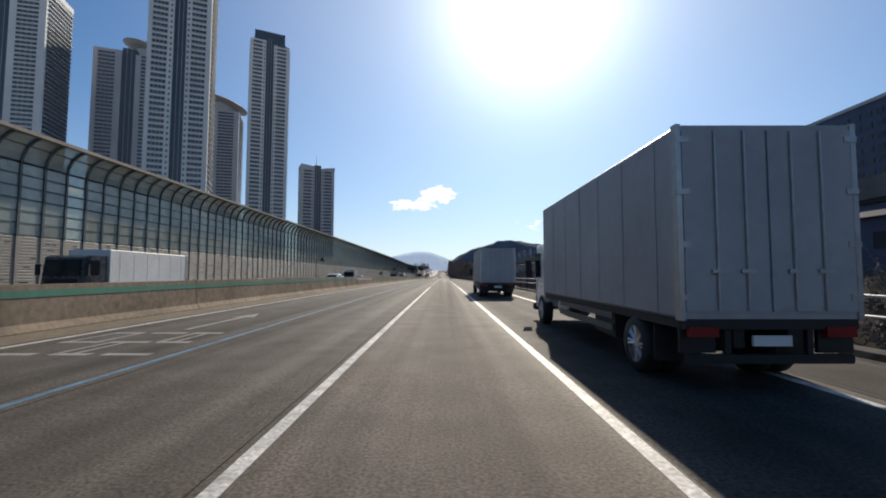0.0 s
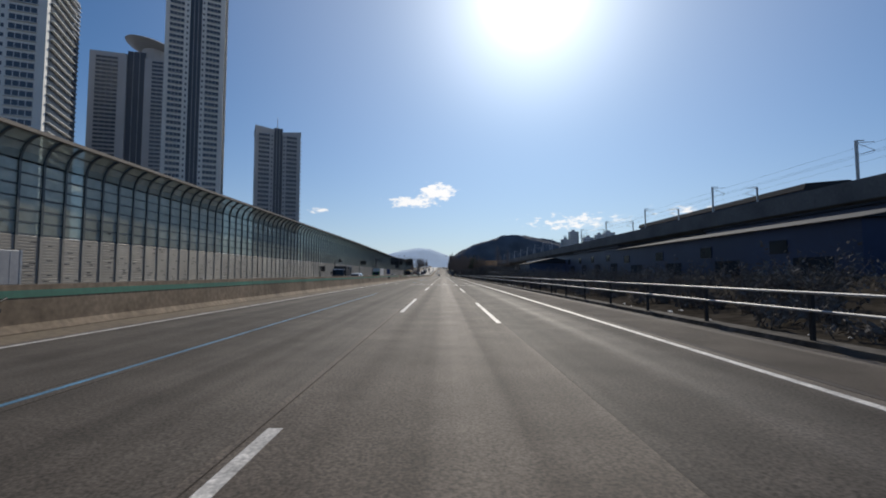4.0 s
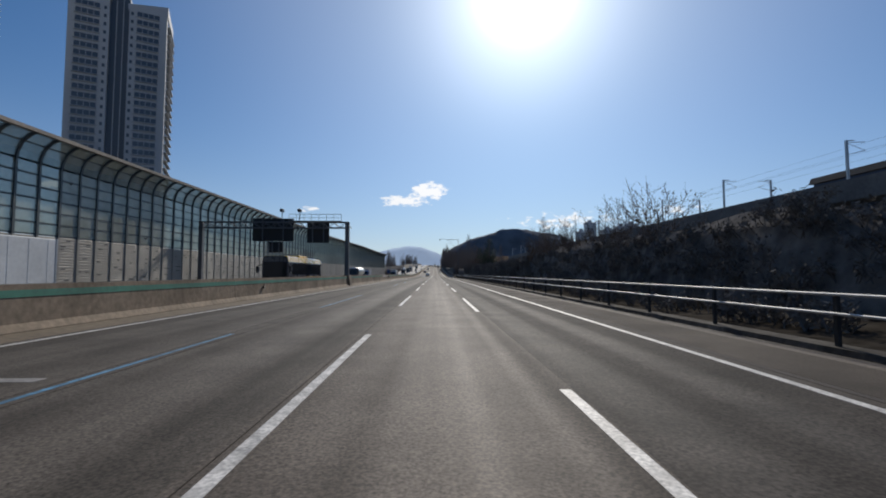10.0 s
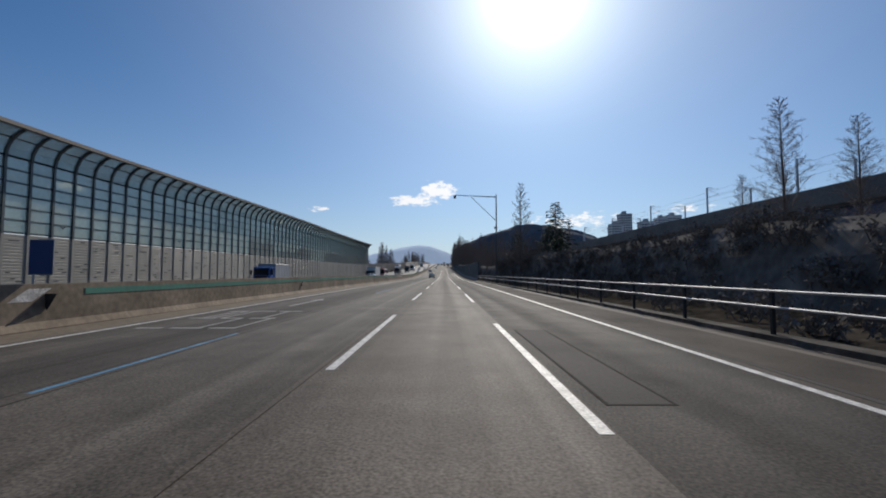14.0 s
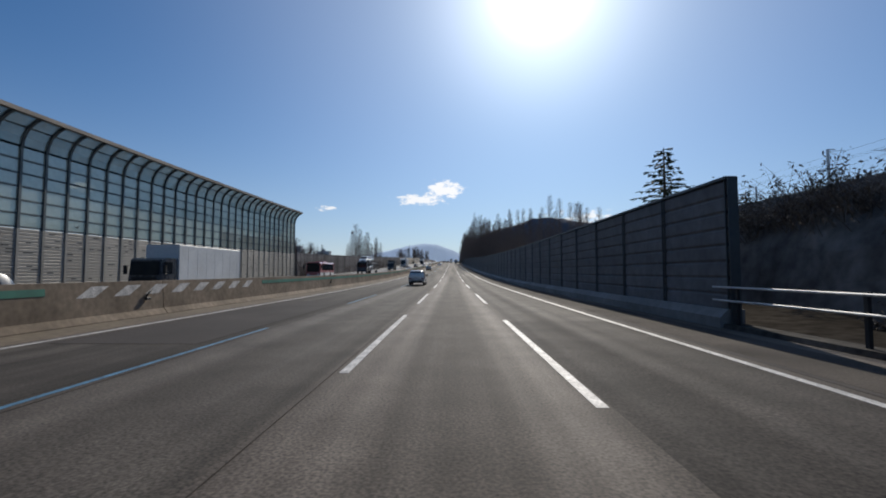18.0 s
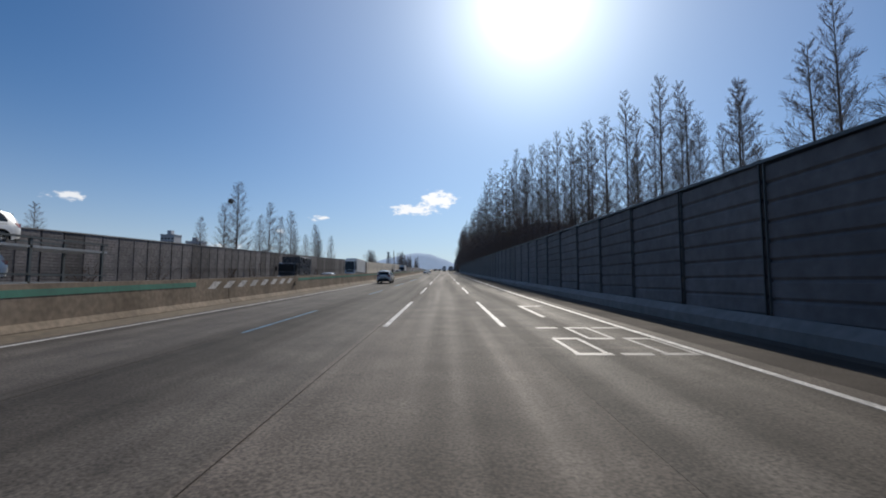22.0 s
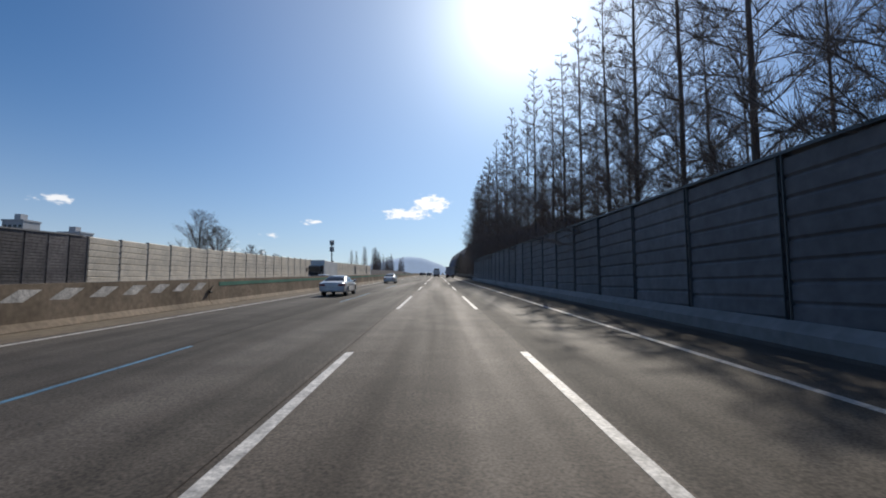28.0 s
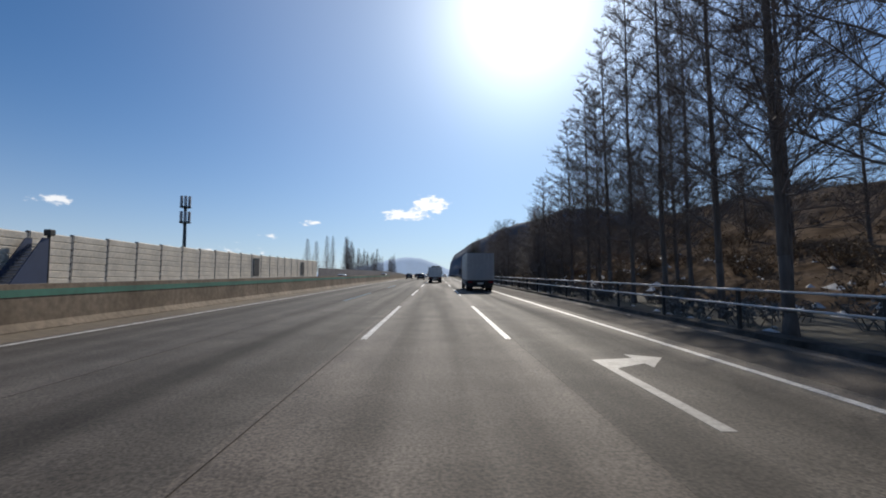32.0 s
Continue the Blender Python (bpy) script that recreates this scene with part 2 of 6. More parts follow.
M_tower_grey = mat("grey_tower_cladding", (.42, .43, .45), .65, grain=.06, scale=2, stain=.1, stain_scale=.06)
M_tower_dark = mat("recess_shade_and_plant_room", (.07, .085, .11), .4, grain=.05, scale=2)
M_winglass = mat("dark_window_glass", (.025, .03, .038), .12, grain=.05, scale=1)
M_flatglass = mat("blue_grey_flat_windows", (.07, .09, .12), .2, grain=.05, scale=1)
M_black = mat("black_rubber_and_plastic", (.018, .018, .018), .65, grain=.2, scale=12)
# blue-grey tint of the woods carries the haze in the base colour
M_hill = mat("wooded_hill_haze_tint", (.105, .12, .145), 1.0, grain=.3, scale=.03, stain=.25, stain_scale=.006)
# distance haze is put into the pale blue colour and a faint glow
M_hill_far = mat("far_hill_haze_glow", (.36, .42, .5), 1.0, spec=.0, grain=.15, scale=.01, stain=.15, stain_scale=.003)
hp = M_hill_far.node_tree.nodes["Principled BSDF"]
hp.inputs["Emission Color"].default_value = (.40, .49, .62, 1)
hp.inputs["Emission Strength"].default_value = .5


# ---- mesh helpers ----
class Shape:
    """Gathers boxes, tubes and sweeps into one mesh."""

    def __init__(self):
        self.v, self.f = [], []

    def add(self, verts, faces):
        o = len(self.v)
        self.v.extend(verts)
        self.f.extend([tuple(i + o for i in f) for f in faces])
        return self

    def box(self, x0, x1, y0, y1, z0, z1, c=0.0):
        if c <= 0:
            v = [(x, y, z) for z in (z0, z1) for y in (y0, y1) for x in (x0, x1)]
            return self.add(v, [(0, 2, 3, 1), (4, 5, 7, 6), (0, 1, 5, 4), (2, 6, 7, 3), (0, 4, 6, 2), (1, 3, 7, 5)])
        prof = [(x0 + c, z0), (x1 - c, z0), (x1, z0 + c), (x1, z1 - c), (x1 - c, z1), (x0 + c, z1), (x0, z1 - c), (x0, z0 + c)]
        return self.prism(prof, y0, y1)

    def prism(self, prof, y0, y1, axis="y"):
        n = len(prof)

        def p(a, b, t):
            return (a, t, b) if axis == "y" else (t, a, b) if axis == "x" else (a, b, t)
        v = [p(a, b, y0) for a, b in prof] + [p(a, b, y1) for a, b in prof]
        f = [(i, (i + 1) % n, n + (i + 1) % n, n + i) for i in range(n)]
        return self.add(v, f + [tuple(range(n))[::-1], tuple(range(n, 2 * n))])

    def tube(self, a, b, r0, r1=None, n=8, cap=True):
        r1 = r0 if r1 is None else r1
        a, b = Vector(a), Vector(b)
        d = (b - a)
        if d.length < 1e-6:
            return self
        q = d.to_track_quat("Z", "Y")
        v = []
        for c, r in ((a, r0), (b, r1)):
            for i in range(n):
                t = 2 * math.pi * i / n
                v.append(tuple(c + q @ Vector((r * math.cos(t), r * math.sin(t), 0))))
        f = [(i, (i + 1) % n, n + (i + 1) % n, n + i) for i in range(n)]
        if cap:
            f += [tuple(range(n))[::-1], tuple(range(n, 2 * n))]
        return self.add(v, f)

    def loft(self, rings, cap=True):
        n = len(rings[0])
        v = [p for r in rings for p in r]
        f = []
        for k in range(len(rings) - 1):
            for i in range(n):
                j = (i + 1) % n
                f.append((k * n + i, k * n + j, (k + 1) * n + j, (k + 1) * n + i))
        if cap:
            f += [tuple(range(n))[::-1], tuple(range((len(rings) - 1) * n, len(rings) * n))]
        return self.add(v, f)

    def sweep(self, prof, y0, y1, step=10.0, closed=True):
        """Carries a cross-section (x, z) along the road, over its rise and fall."""
        k = max(1, int(math.ceil((y1 - y0) / step)))
        rings = [[(x, y0 + (y1 - y0) * i / k, z + gz(y0 + (y1 - y0) * i / k)) for x, z in prof] for i in range(k + 1)]
        if closed:
            return self.loft(rings)
        n = len(prof)
        v = [p for r in rings for p in r]
        f = [(a * n + i, a * n + i + 1, (a + 1) * n + i + 1, (a + 1) * n + i) for a in range(k) for i in range(n - 1)]
        return self.add(v, f)

    def mesh(self, name, material, smooth=False):
        me = bpy.data.meshes.new(name)
        me.from_pydata(self.v, [], self.f)
        bm = bmesh.new()
        bm.from_mesh(me)
        bmesh.ops.recalc_face_normals(bm, faces=bm.faces)
        bm.to_mesh(me)
        bm.free()
        me.materials.append(material)
        if smooth:
            me.polygons.foreach_set("use_smooth", [True] * len(me.polygons))
            me.update()
        return me


def part(name, shape, material, parent=None, label="", smooth=False, at=None):
    me = shape if isinstance(shape, bpy.types.Mesh) else shape.mesh(name, material, smooth)
    ob = new(name, me)
    if parent is not None:
        ob.parent = parent
    if at is not None:
        ob.matrix_basis = at
    if label:
        ob["label"] = label
    return ob


def thing(name, x, y, z=0.0, label="", category="", group="", kind="", rz=0):
    e = new(name)
    e.matrix_basis = pose(x, y, gz(y) + z, math.degrees(math.atan(slope(y))) if abs(rz) < 1 else 0, 0, rz)
    return tagged(e, label, category, group, kind)


# ---- ground and road ----
Y0, Y1 = -120.0, 1400.0
ys = [-600, -300] + [float(y) for y in range(-120, 1401, 20)] + [1700, 2200, 3000, 4000, 5600]
xs = [-5000, -1500, -600, -250, -120, -60, -34, 8.9, 30, 60, 120, 250, 600, 1500, 5000]
g = Shape()
g.add([(x, y, gz(y) - .12) for y in ys for x in xs],
      [(j * len(xs) + i, j * len(xs) + i + 1, (j + 1) * len(xs) + i + 1, (j + 1) * len(xs) + i) for j in range(len(ys) - 1) for i in range(len(xs) - 1)])
ground = tagged(part("ground", g, M_ground), "dry brown winter ground beside the expressway", "ground", kind="structure")

L1, L2 = -1.8, 1.8          # lines of the camera's lane
XB = -5.5                   # blue bus lane line
XE = -9.75                  # solid line by the median
XR = 5.3                    # solid line by the shoulder
road = tagged(part("road", Shape().sweep([(-11.2, -.3), (8.6, -.3), (8.6, -.02), (6.9, .0), (-11.2, 0)], Y0, Y1, 10), M_asphalt),
              "worn grey-brown asphalt carriageway with polished wheel tracks", "road", kind="structure")
road_opp = tagged(part("road_opposite", Shape().sweep([(-31.0, -.3), (-12.0, -.3), (-12.0, 0), (-31.0, 0)], Y0, Y1, 10), M_asphalt_opp),
                  "grey asphalt carriageway for oncoming traffic", "road", kind="structure")


def stripe(name, x, w, y0, y1, material, z=.005, parent=road, label=""):
    return part(name, Shape().sweep([(x - w / 2, z - .004), (x + w / 2, z - .004), (x + w / 2, z), (x - w / 2, z)], y0, y1, 10), material, parent, label)


stripe("edge_line", XE, .16, Y0, Y1, M_white, label="solid white line by the median")
stripe("edge_line", XR, .16, Y0, Y1, M_white, label="solid white line by the shoulder")
stripe("lane_line", L1, .16, Y0, 58.6, M_white, label="unbroken white lane line")
stripe("lane_line", L2, .16, Y0, 58, M_white, label="unbroken white lane line")
STARTS = (48.6, 68.9, 88.9, 112.5, 136.4, 157, 176.6, 197.6, 216.5, 237, 257.2, 276.5, 295.9, 315.3, 336.5, 356, 376, 395.4, 413.8, 430.2, 446.2, 467.3,
          488.3, 509.3, 530.4, 550.4, 571.5, 593.4, 615.2, 635.8, 656.3, 678, 700, 721.5, 743.5, 763)
dashes = list(STARTS) + [784.5 + 21.3 * i for i in range(24)]
for i, s in enumerate(dashes):
    n = 9.8 if s < 460 else 10.9
    if i > 0:
        stripe("lane_dash", L1, .16, s, s + n, M_white)
    off = float(np.interp(s, (95, 105, 225, 235, 245, 292, 320, 336, 356, 395, 405, 430, 445, 575, 593, 605), (-1.5, -4, -4, -6, -4, -2, -2, -3, -2, -.7, 0, -1.8, 0, 0, -2, 0)))
    if s > 60:
        stripe("lane_dash", L2, .16, s + off, s + off + n, M_white)
stripe("bus_lane_line", XB, .1, Y0, 130, M_blue, label="blue bus lane line")
for a, b in ((174, 181), (196, 232), (239, 247), (256, 268), (292, 300), (312, 321), (335, 341), (365, 375), (404, 414), (425, 436), (446, 455), (470, 480), (492, 502),
             (529, 536), (549, 556), (565, 576), (588, 603), (612, 622), (636, 647), (660, 668), (683, 694), (706, 717), (778, 789), (802, 813)):
    stripe("bus_lane_dash", XB, .1, a, b, M_blue)
for x in (-15.9, -19.5, -23.1, -26.7):
    k = -110
    while k < 900:
        stripe("lane_dash", x, .15, k, k + 10, M_white, parent=road_opp)
        k += 21
stripe("edge_line", -12.75, .16, Y0, Y1, M_white, parent=road_opp)
stripe("edge_line", -29.9, .16, Y0, Y1, M_white, parent=road_opp)
for x in (-1.97, -5.66):
    stripe("pavement_joint", x, .014, Y0, Y1, M_seam, z=.0045, label="dark sealed joint between lanes")
M_shoulder = mat("dirty_shoulder_asphalt", (.066, .055, .046), .92, spec=.15, grain=.5, scale=40, stain=.5, stain_scale=.35, bump=.5, tint2=(.085, .072, .06))
part("shoulder_surface", Shape().sweep([(5.8, -.012), (8.0, -.03), (8.0, -.0146), (6.9, .0022), (5.8, .0022)], -60, 1000, 10), M_shoulder, road, "dirt-stained asphalt shoulder")
# rumble strip beside the shoulder line
part("shoulder_edge", Shape().sweep([(5.62, .001), (5.78, .001), (5.78, .005), (5.62, .005)], Y0, 440, 10), M_patch, road, "dark milled rumble strip")
part("inner_lanes", Shape().sweep([(-9.6, -.01), (-2.08, -.01), (-2.08, .0016), (-9.6, .0016)], -60, 1000, 10), M_asphalt_bus, road, "duller asphalt of the inner lanes")
# outer lane: darkest tone up to y 438, a lighter one beyond
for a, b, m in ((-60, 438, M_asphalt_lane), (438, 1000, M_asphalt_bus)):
    part("resurfaced_lane", Shape().sweep([(1.92, -.01), (5.2, -.01), (5.2, .0018), (1.92, .0018)], a, b, 10), m, road, "darker asphalt of the outer lane")
# cracked, tar-filled seam that wanders along the bus lane
tar_rng = random.Random(17)
tar_x, tar_v, tar_f = XB + .2, [], []
for k in range(520):
    yy = -60 + k
    tar_x += tar_rng.uniform(-.025, .025) + (XB + .2 - tar_x) * .08
    hw = tar_rng.uniform(.006, .024)
    tar_v += [(tar_x - hw, yy, gz(yy) + .0042), (tar_x + hw, yy, gz(yy) + .0042), (tar_x + hw, yy, gz(yy) - .004), (tar_x - hw, yy, gz(yy) - .004)]
    if k:
        o = 4 * k
        tar_f += [(o - 4, o - 3, o + 1, o), (o - 3, o - 2, o + 2, o + 1), (o - 1, o - 4, o, o + 3)]
part("tar_seam", Shape().add(tar_v, tar_f), M_seam, road, "dark tar-filled crack along the bus lane")
# the entry at 167.2 is only a slightly darker rectangle on the lane
for y, x, w, n, tarred in ((167.2, .4, .64, 1.9, 0), (334.5, 2.6, .9, 7.2, 1), (395.7, -.55, .8, .14, 0), (433, -7.6, 3.5, 15, 1)):
    part("repair_patch", Shape().sweep([(x - w / 2, .001), (x + w / 2, .001), (x + w / 2, .0048), (x - w / 2, .0048)], y, y + n, 5), M_patch if tarred else M_asphalt_lane, road, "dark asphalt repair patch")
    if tarred:
        rim = Shape()
        for a, b, c, d in ((x - w / 2, x + w / 2, y, y + .05), (x - w / 2, x + w / 2, y + n - .05, y + n), (x - w / 2, x - w / 2 + .05, y, y + n), (x + w / 2 - .05, x + w / 2, y, y + n)):
            rim.sweep([(a, .002), (b, .002), (b, .0062), (a, .0062)], c, d, 5)
        part("sealed_rim", rim, M_seam, road, "dark tar line round a repair patch")
for y in (364.2,):
    part("cross_joint", Shape().sweep([(-1.7, .001), (5.2, .001), (5.2, .0055), (-1.7, .0055)], y, y + .3, 5), M_paint_faint, road, "pale repaired joint across the lanes")

# ---- median barrier ----
BX = -11.55
prof = [(-.48, -.1), (.4, -.1), (.4, .07), (.225, .27), (.15, 1.33), (-.15, 1.33), (-.22, .42), (-.48, .1)]
median = new("median_barrier")
tagged(median, "long weathered concrete median barrier with a green stripe", "barrier", kind="structure")
yb = -60.0
while yb < 1000:
    part("barrier_segment", Shape().sweep([(BX + x, z) for x, z in prof], yb + .02, yb + 19.98, 10), M_concrete, median)
    yb += 20
for a, b in ((-60, 56), (70, 205), (212, 230), (244, 329), (343, 435), (449, 537), (551, 667), (681, 860)):
    part("green_stripe", Shape().sweep([(BX + .165, .98), (BX + .19, .98), (BX + .176, 1.18), (BX + .155, 1.18)], a, b, 10), M_green, median, "faded green painted stripe")
part("median_dirt", Shape().sweep([(-11.12, .0), (-10.1, .0), (-10.2, .012), (-11.12, .05)], -60, 1000, 10), M_dirt, median, "strip of sand and dirt at the barrier's foot")

# ---- left noise barrier ----
NX, NY0, NY1 = -31.6, -60.0, 510.08
barrier_tall = tagged(new("noise_barrier"), "tall noise barrier of clear panes over grey panels with an inward curved top", "noise barrier", kind="structure")
path = [(0, 0), (0, 4.93), (0, 10.9), (.12, 11.6), (.42, 12.25), (.95, 12.75), (1.35, 12.95)]


def post_shape():
    s = Shape()
    for w0, w1, d0, d1 in ((-.1, .1, .02, .1), (-.03, .03, -.2, .02)):
        rings = []
        for k, (x, z) in enumerate(path):
            a = path[max(0, k - 1)]
            b = path[min(len(path) - 1, k + 1)]
            t = Vector((b[0] - a[0], b[1] - a[1])).normalized()
            nx, nz = t.y, -t.x
            rings.append([(x + nx * d, w, z + nz * d) for w, d in ((w0, d0), (w1, d0), (w1, d1), (w0, d1))])
        s.loft(rings)
    return s


def rise(y):
    """How tall the barrier stands at y, against its full height."""
    return float(np.interp(y, (-60, 60, 243, 360, 422), (.915, .915, .96, .935, 1.0)))


def lifted(shape):
    """Scales a swept shape to the barrier's height."""
    shape.v = [(x, y, gz(y) + (z - gz(y)) * rise(y)) for x, y, z in shape.v]
    return shape


post_me = post_shape().mesh("post", M_post)
# the foot of each post is painted like the sound panels
post_me.materials.append(M_louvre)
for f in post_me.polygons:
    if f.center.z < 4.92:
        f.material_index = 1


def grooved(z0, n, h, back, lip, face, g0=.12, g1=.84, g2=.95):
    """One outline of a panel with n boards and grooves between them."""
    pts = [(back, z0)]
    for i in range(n):
        z = z0 + i * h
        pts += [(lip, z), (face, z + h * g0), (face, z + h * g1), (lip, z + h * g2)]
    return pts + [(back, z0 + n * h - h * .05)]


low_s = Shape().prism(grooved(.35, 18, .25, -.09, .03, .05), -.93, .93)
low_me = low_s.mesh("sound_panel", M_louvre)
slot_rng = random.Random(21)
slots = Shape()
ROWS_Z = [4.95 + i * .99 for i in range(7)]
pane_me = Shape().box(-.02, 0.0, -.93, .93, .04, .95).mesh("pane", M_pane)
rest, curved = Shape(), Shape()
n_bay = int((NY1 - NY0) / 2)
for k in range(n_bay + 1):
    y = NY0 + 2 * k
    part("post", post_me, None, barrier_tall, at=pose(NX, y, gz(y) - .1) @ Matrix.Diagonal((1, 1, rise(y), 1)))
    if k == n_bay:
        break
    yc = y + 1
    part("sound_panel", low_me, None, barrier_tall, at=pose(NX, yc, gz(yc)) @ Matrix.Diagonal((1, 1, rise(yc), 1)))
    for q in range(5):
        zz = gz(yc) + .585 + .25 * slot_rng.randrange(2, 17)
        y0 = yc + slot_rng.uniform(-.85, .3)
        slots.box(NX + .045, NX + .056, y0, y0 + slot_rng.uniform(.3, .55), zz - .03, zz + .03)
    for r, z in enumerate(ROWS_Z[:6]):
        if 400 < y < 500 and r < 6:
            part("pane", pane_me, None, barrier_tall, at=pose(NX, yc, gz(yc) + z * rise(yc)) @ Matrix.Diagonal((1, 1, rise(yc), 1)))
        else:
            rest.box(NX - .02, NX, yc - .93, yc + .93, gz(yc) + z + .04, gz(yc) + z + .95)
    for (xa, za), (xb, zb) in zip(path[2:-1], path[3:]):
        o = gz(yc)
        curved.add([(NX + xa, yc - .93, za + o), (NX + xb, yc - .93, zb + o), (NX + xb, yc + .93, zb + o), (NX + xa, yc + .93, za + o),
                    (NX + xa - .02, yc - .93, za + o), (NX + xb - .02, yc - .93, zb + o), (NX + xb - .02, yc + .93, zb + o), (NX + xa - .02, yc + .93, za + o)],
                   [(0, 1, 2, 3), (7, 6, 5, 4)])
tagged(part("drain_slots", lifted(slots), M_black, barrier_tall, "dark drain slots in the sound panels"), kind="stuff")
tagged(part("panes", lifted(rest), M_pane, barrier_tall, "dusty clear panes"), kind="stuff")
tagged(part("curved_panes", lifted(curved), M_pane, barrier_tall, "curved clear panes along the top"), kind="stuff")
for z in ROWS_Z + [10.9]:
    part("mullion", lifted(Shape().sweep([(NX - .07, z - .07), (NX + .03, z - .07), (NX + .03, z + .07), (NX - .07, z + .07)], NY0, NY1, 12)), M_post, barrier_tall)
part("mullion", lifted(Shape().sweep([(NX + .36, 12.2), (NX + .48, 12.2), (NX + .48, 12.3), (NX + .36, 12.3)], NY0, NY1, 12)), M_post, barrier_tall)
part("cap_rail", lifted(Shape().sweep([(NX + 1.2, 12.85), (NX + 1.6, 12.85), (NX + 1.6, 13.15), (NX + 1.2, 13.15)], NY0, NY1, 12)), M_cap, barrier_tall, "weathered metal cap rail")
part("plinth", lifted(Shape().sweep([(NX - .25, -.2), (NX + .3, -.2), (NX + .3, .4), (NX - .25, .4)], NY0, NY1, 12)), M_concrete_dk, barrier_tall, "concrete plinth")

# ---- second and third wall of the far side ----
wall_grey = tagged(new("wall_precast"), "low grey precast noise wall beyond the oncoming lanes", "noise wall", kind="structure")
M_wallpost = mat("brown_grey_wall_post", (.15, .125, .105), .6, .2, grain=.2, scale=5, stain=.3, stain_scale=.8)
gp2 = Shape().prism(grooved(0, 20, .25, -.1, .07, .1), -.98, .98)
grey_me = gp2.mesh("wall_panel", M_greywall)
beige_me = Shape().prism(grooved(0, 8, .62, -.1, .05, .11, .08, .88, .98), -1.98, 1.98).mesh("wall_panel", M_beige)
hpost = Shape().box(-.13, .13, -.1, -.07, -.1, 5.03).box(-.13, .13, .07, .1, -.1, 5.03).box(-.02, .02, -.07, .07, -.1, 5.03).mesh("post", M_wallpost)
slim_post = Shape().box(-.11, .11, -.09, -.06, -.1, 5.02).box(-.11, .11, .06, .09, -.1, 5.02).box(-.02, .02, -.06, .06, -.1, 5.02).mesh("post", M_greywall)
WX = -32.5
y = 514.0
while y < 698:
    part("wall_panel", grey_me, None, wall_grey, at=pose(WX, y + 1.05, gz(y + 1.05)))
    part("post", slim_post, None, wall_grey, at=pose(WX, y, gz(y)))
    y += 2.1
part("coping", Shape().sweep([(WX - .16, 4.98), (WX + .16, 4.98), (WX + .16, 5.1), (WX - .16, 5.1)], 513.8, 698.2, 10), M_concrete_dk, wall_grey, "pale concrete coping")
wall_beige = tagged(new("wall_cream"), "cream panelled noise wall with dark posts beyond the oncoming lanes", "noise wall", kind="structure")
while y < 869:
    part("wall_panel", beige_me, None, wall_beige, at=pose(WX, y + 2.1, gz(y + 2.1), 0, 0, 0) @ Matrix.Diagonal((1, 1.06, 1, 1)))
    part("post", hpost, None, wall_beige, at=pose(WX, y, gz(y)))
    y += 4.2
wall_far = tagged(new("wall_far"), "distant low grey noise wall", "noise wall", kind="structure")
part("wall_panel", Shape().sweep([(WX - .1, -.1), (WX + .1, -.1), (WX + .1, 3.2), (WX - .1, 3.2)], 873, 1300, 12), M_greywall, wall_far)

M_slope = mat("brown_winter_hillside", (.075, .053, .038), 1, spec=.0, grain=.5, scale=1.6, stain=.5, stain_scale=.25, bump=.8, tint2=(.15, .115, .085))

M_rail = mat("dull_galvanised_rail", (.55, .55, .55), .6, .5, grain=.2, scale=6, stain=.25, stain_scale=.7)
M_kerbdirt = mat("dirt_blackened_kerb", (.045, .04, .034), .95, spec=.1, grain=.4, scale=5, stain=.5, stain_scale=.9, bump=.5, tint2=(.1, .09, .08))

# ---- right edge: guardrail ----
def guardrail(y0, y1, x=8.35):
    e = tagged(new("guardrail"), "galvanised two-rail guardrail on steel posts by the shoulder", "guardrail", kind="structure")
    # steel posts coloured black, so their shade sits in the material
    pm = Shape().box(x - .04, x + .04, -.045, .045, -.1, 1.26).mesh("rail_post", M_black)
    for z in (1.2, .8):
        part("rail", Shape().sweep([(x - .12 + .03 * math.cos(a), z + .03 * math.sin(a)) for a in np.linspace(0, 2 * math.pi, 9)[:-1]], y0, y1, 10), M_rail, e, smooth=True)
    k = y0
    while k <= y1:
        part("rail_post", pm, None, e, at=pose(0, k, gz(k)))
        k += 4
    part("kerb", Shape().sweep([(x - .3, -.1), (x + .35, -.1), (x + .35, .12), (x - .22, .12)], y0, y1, 10), M_kerbdirt, e, "low dirt-blackened concrete kerb")
    return e


guardrail(-60, 437)
guardrail(748, 1000)
verge = tagged(part("verge", Shape().sweep([(8.7, -.2), (9.4, .02), (16, .5), (24, 1.5), (60, 1.2)], -100, 470, 10, closed=False), mat("dark_soil_and_dead_grass", (.048, .042, .035), 1, spec=.0, grain=.5, scale=2, stain=.4, stain_scale=.3, bump=.6)), "dark dry grass verge behind the guardrail", "verge", kind="structure")

# ---- right noise wall ----
RX, RY0, RY1 = 8.45, 436.3, 757.0
wall_right = tagged(new("wall_dark"), "dark panelled noise wall on a concrete plinth beside the shoulder", "noise wall", kind="structure")
rp = Shape().prism(grooved(.5, 8, .5, .08, -.05, -.1), -1.94, 1.94)
dark_me = rp.mesh("wall_panel", M_darkwall)
dpost = Shape().box(-.15, .15, -.1, -.07, 0, 4.55).box(-.15, .15, .07, .1, 0, 4.55).box(-.02, .02, -.07, .07, 0, 4.55).mesh("post", M_post)
y = RY0
while y < RY1 - 2:
    part("post", dpost, None, wall_right, at=pose(RX, y, gz(y)))
    part("wall_panel", dark_me, None, wall_right, at=pose(RX, y + 2, gz(y + 2)))
    y += 4
part("post", dpost, None, wall_right, at=pose(RX, y, gz(y)))
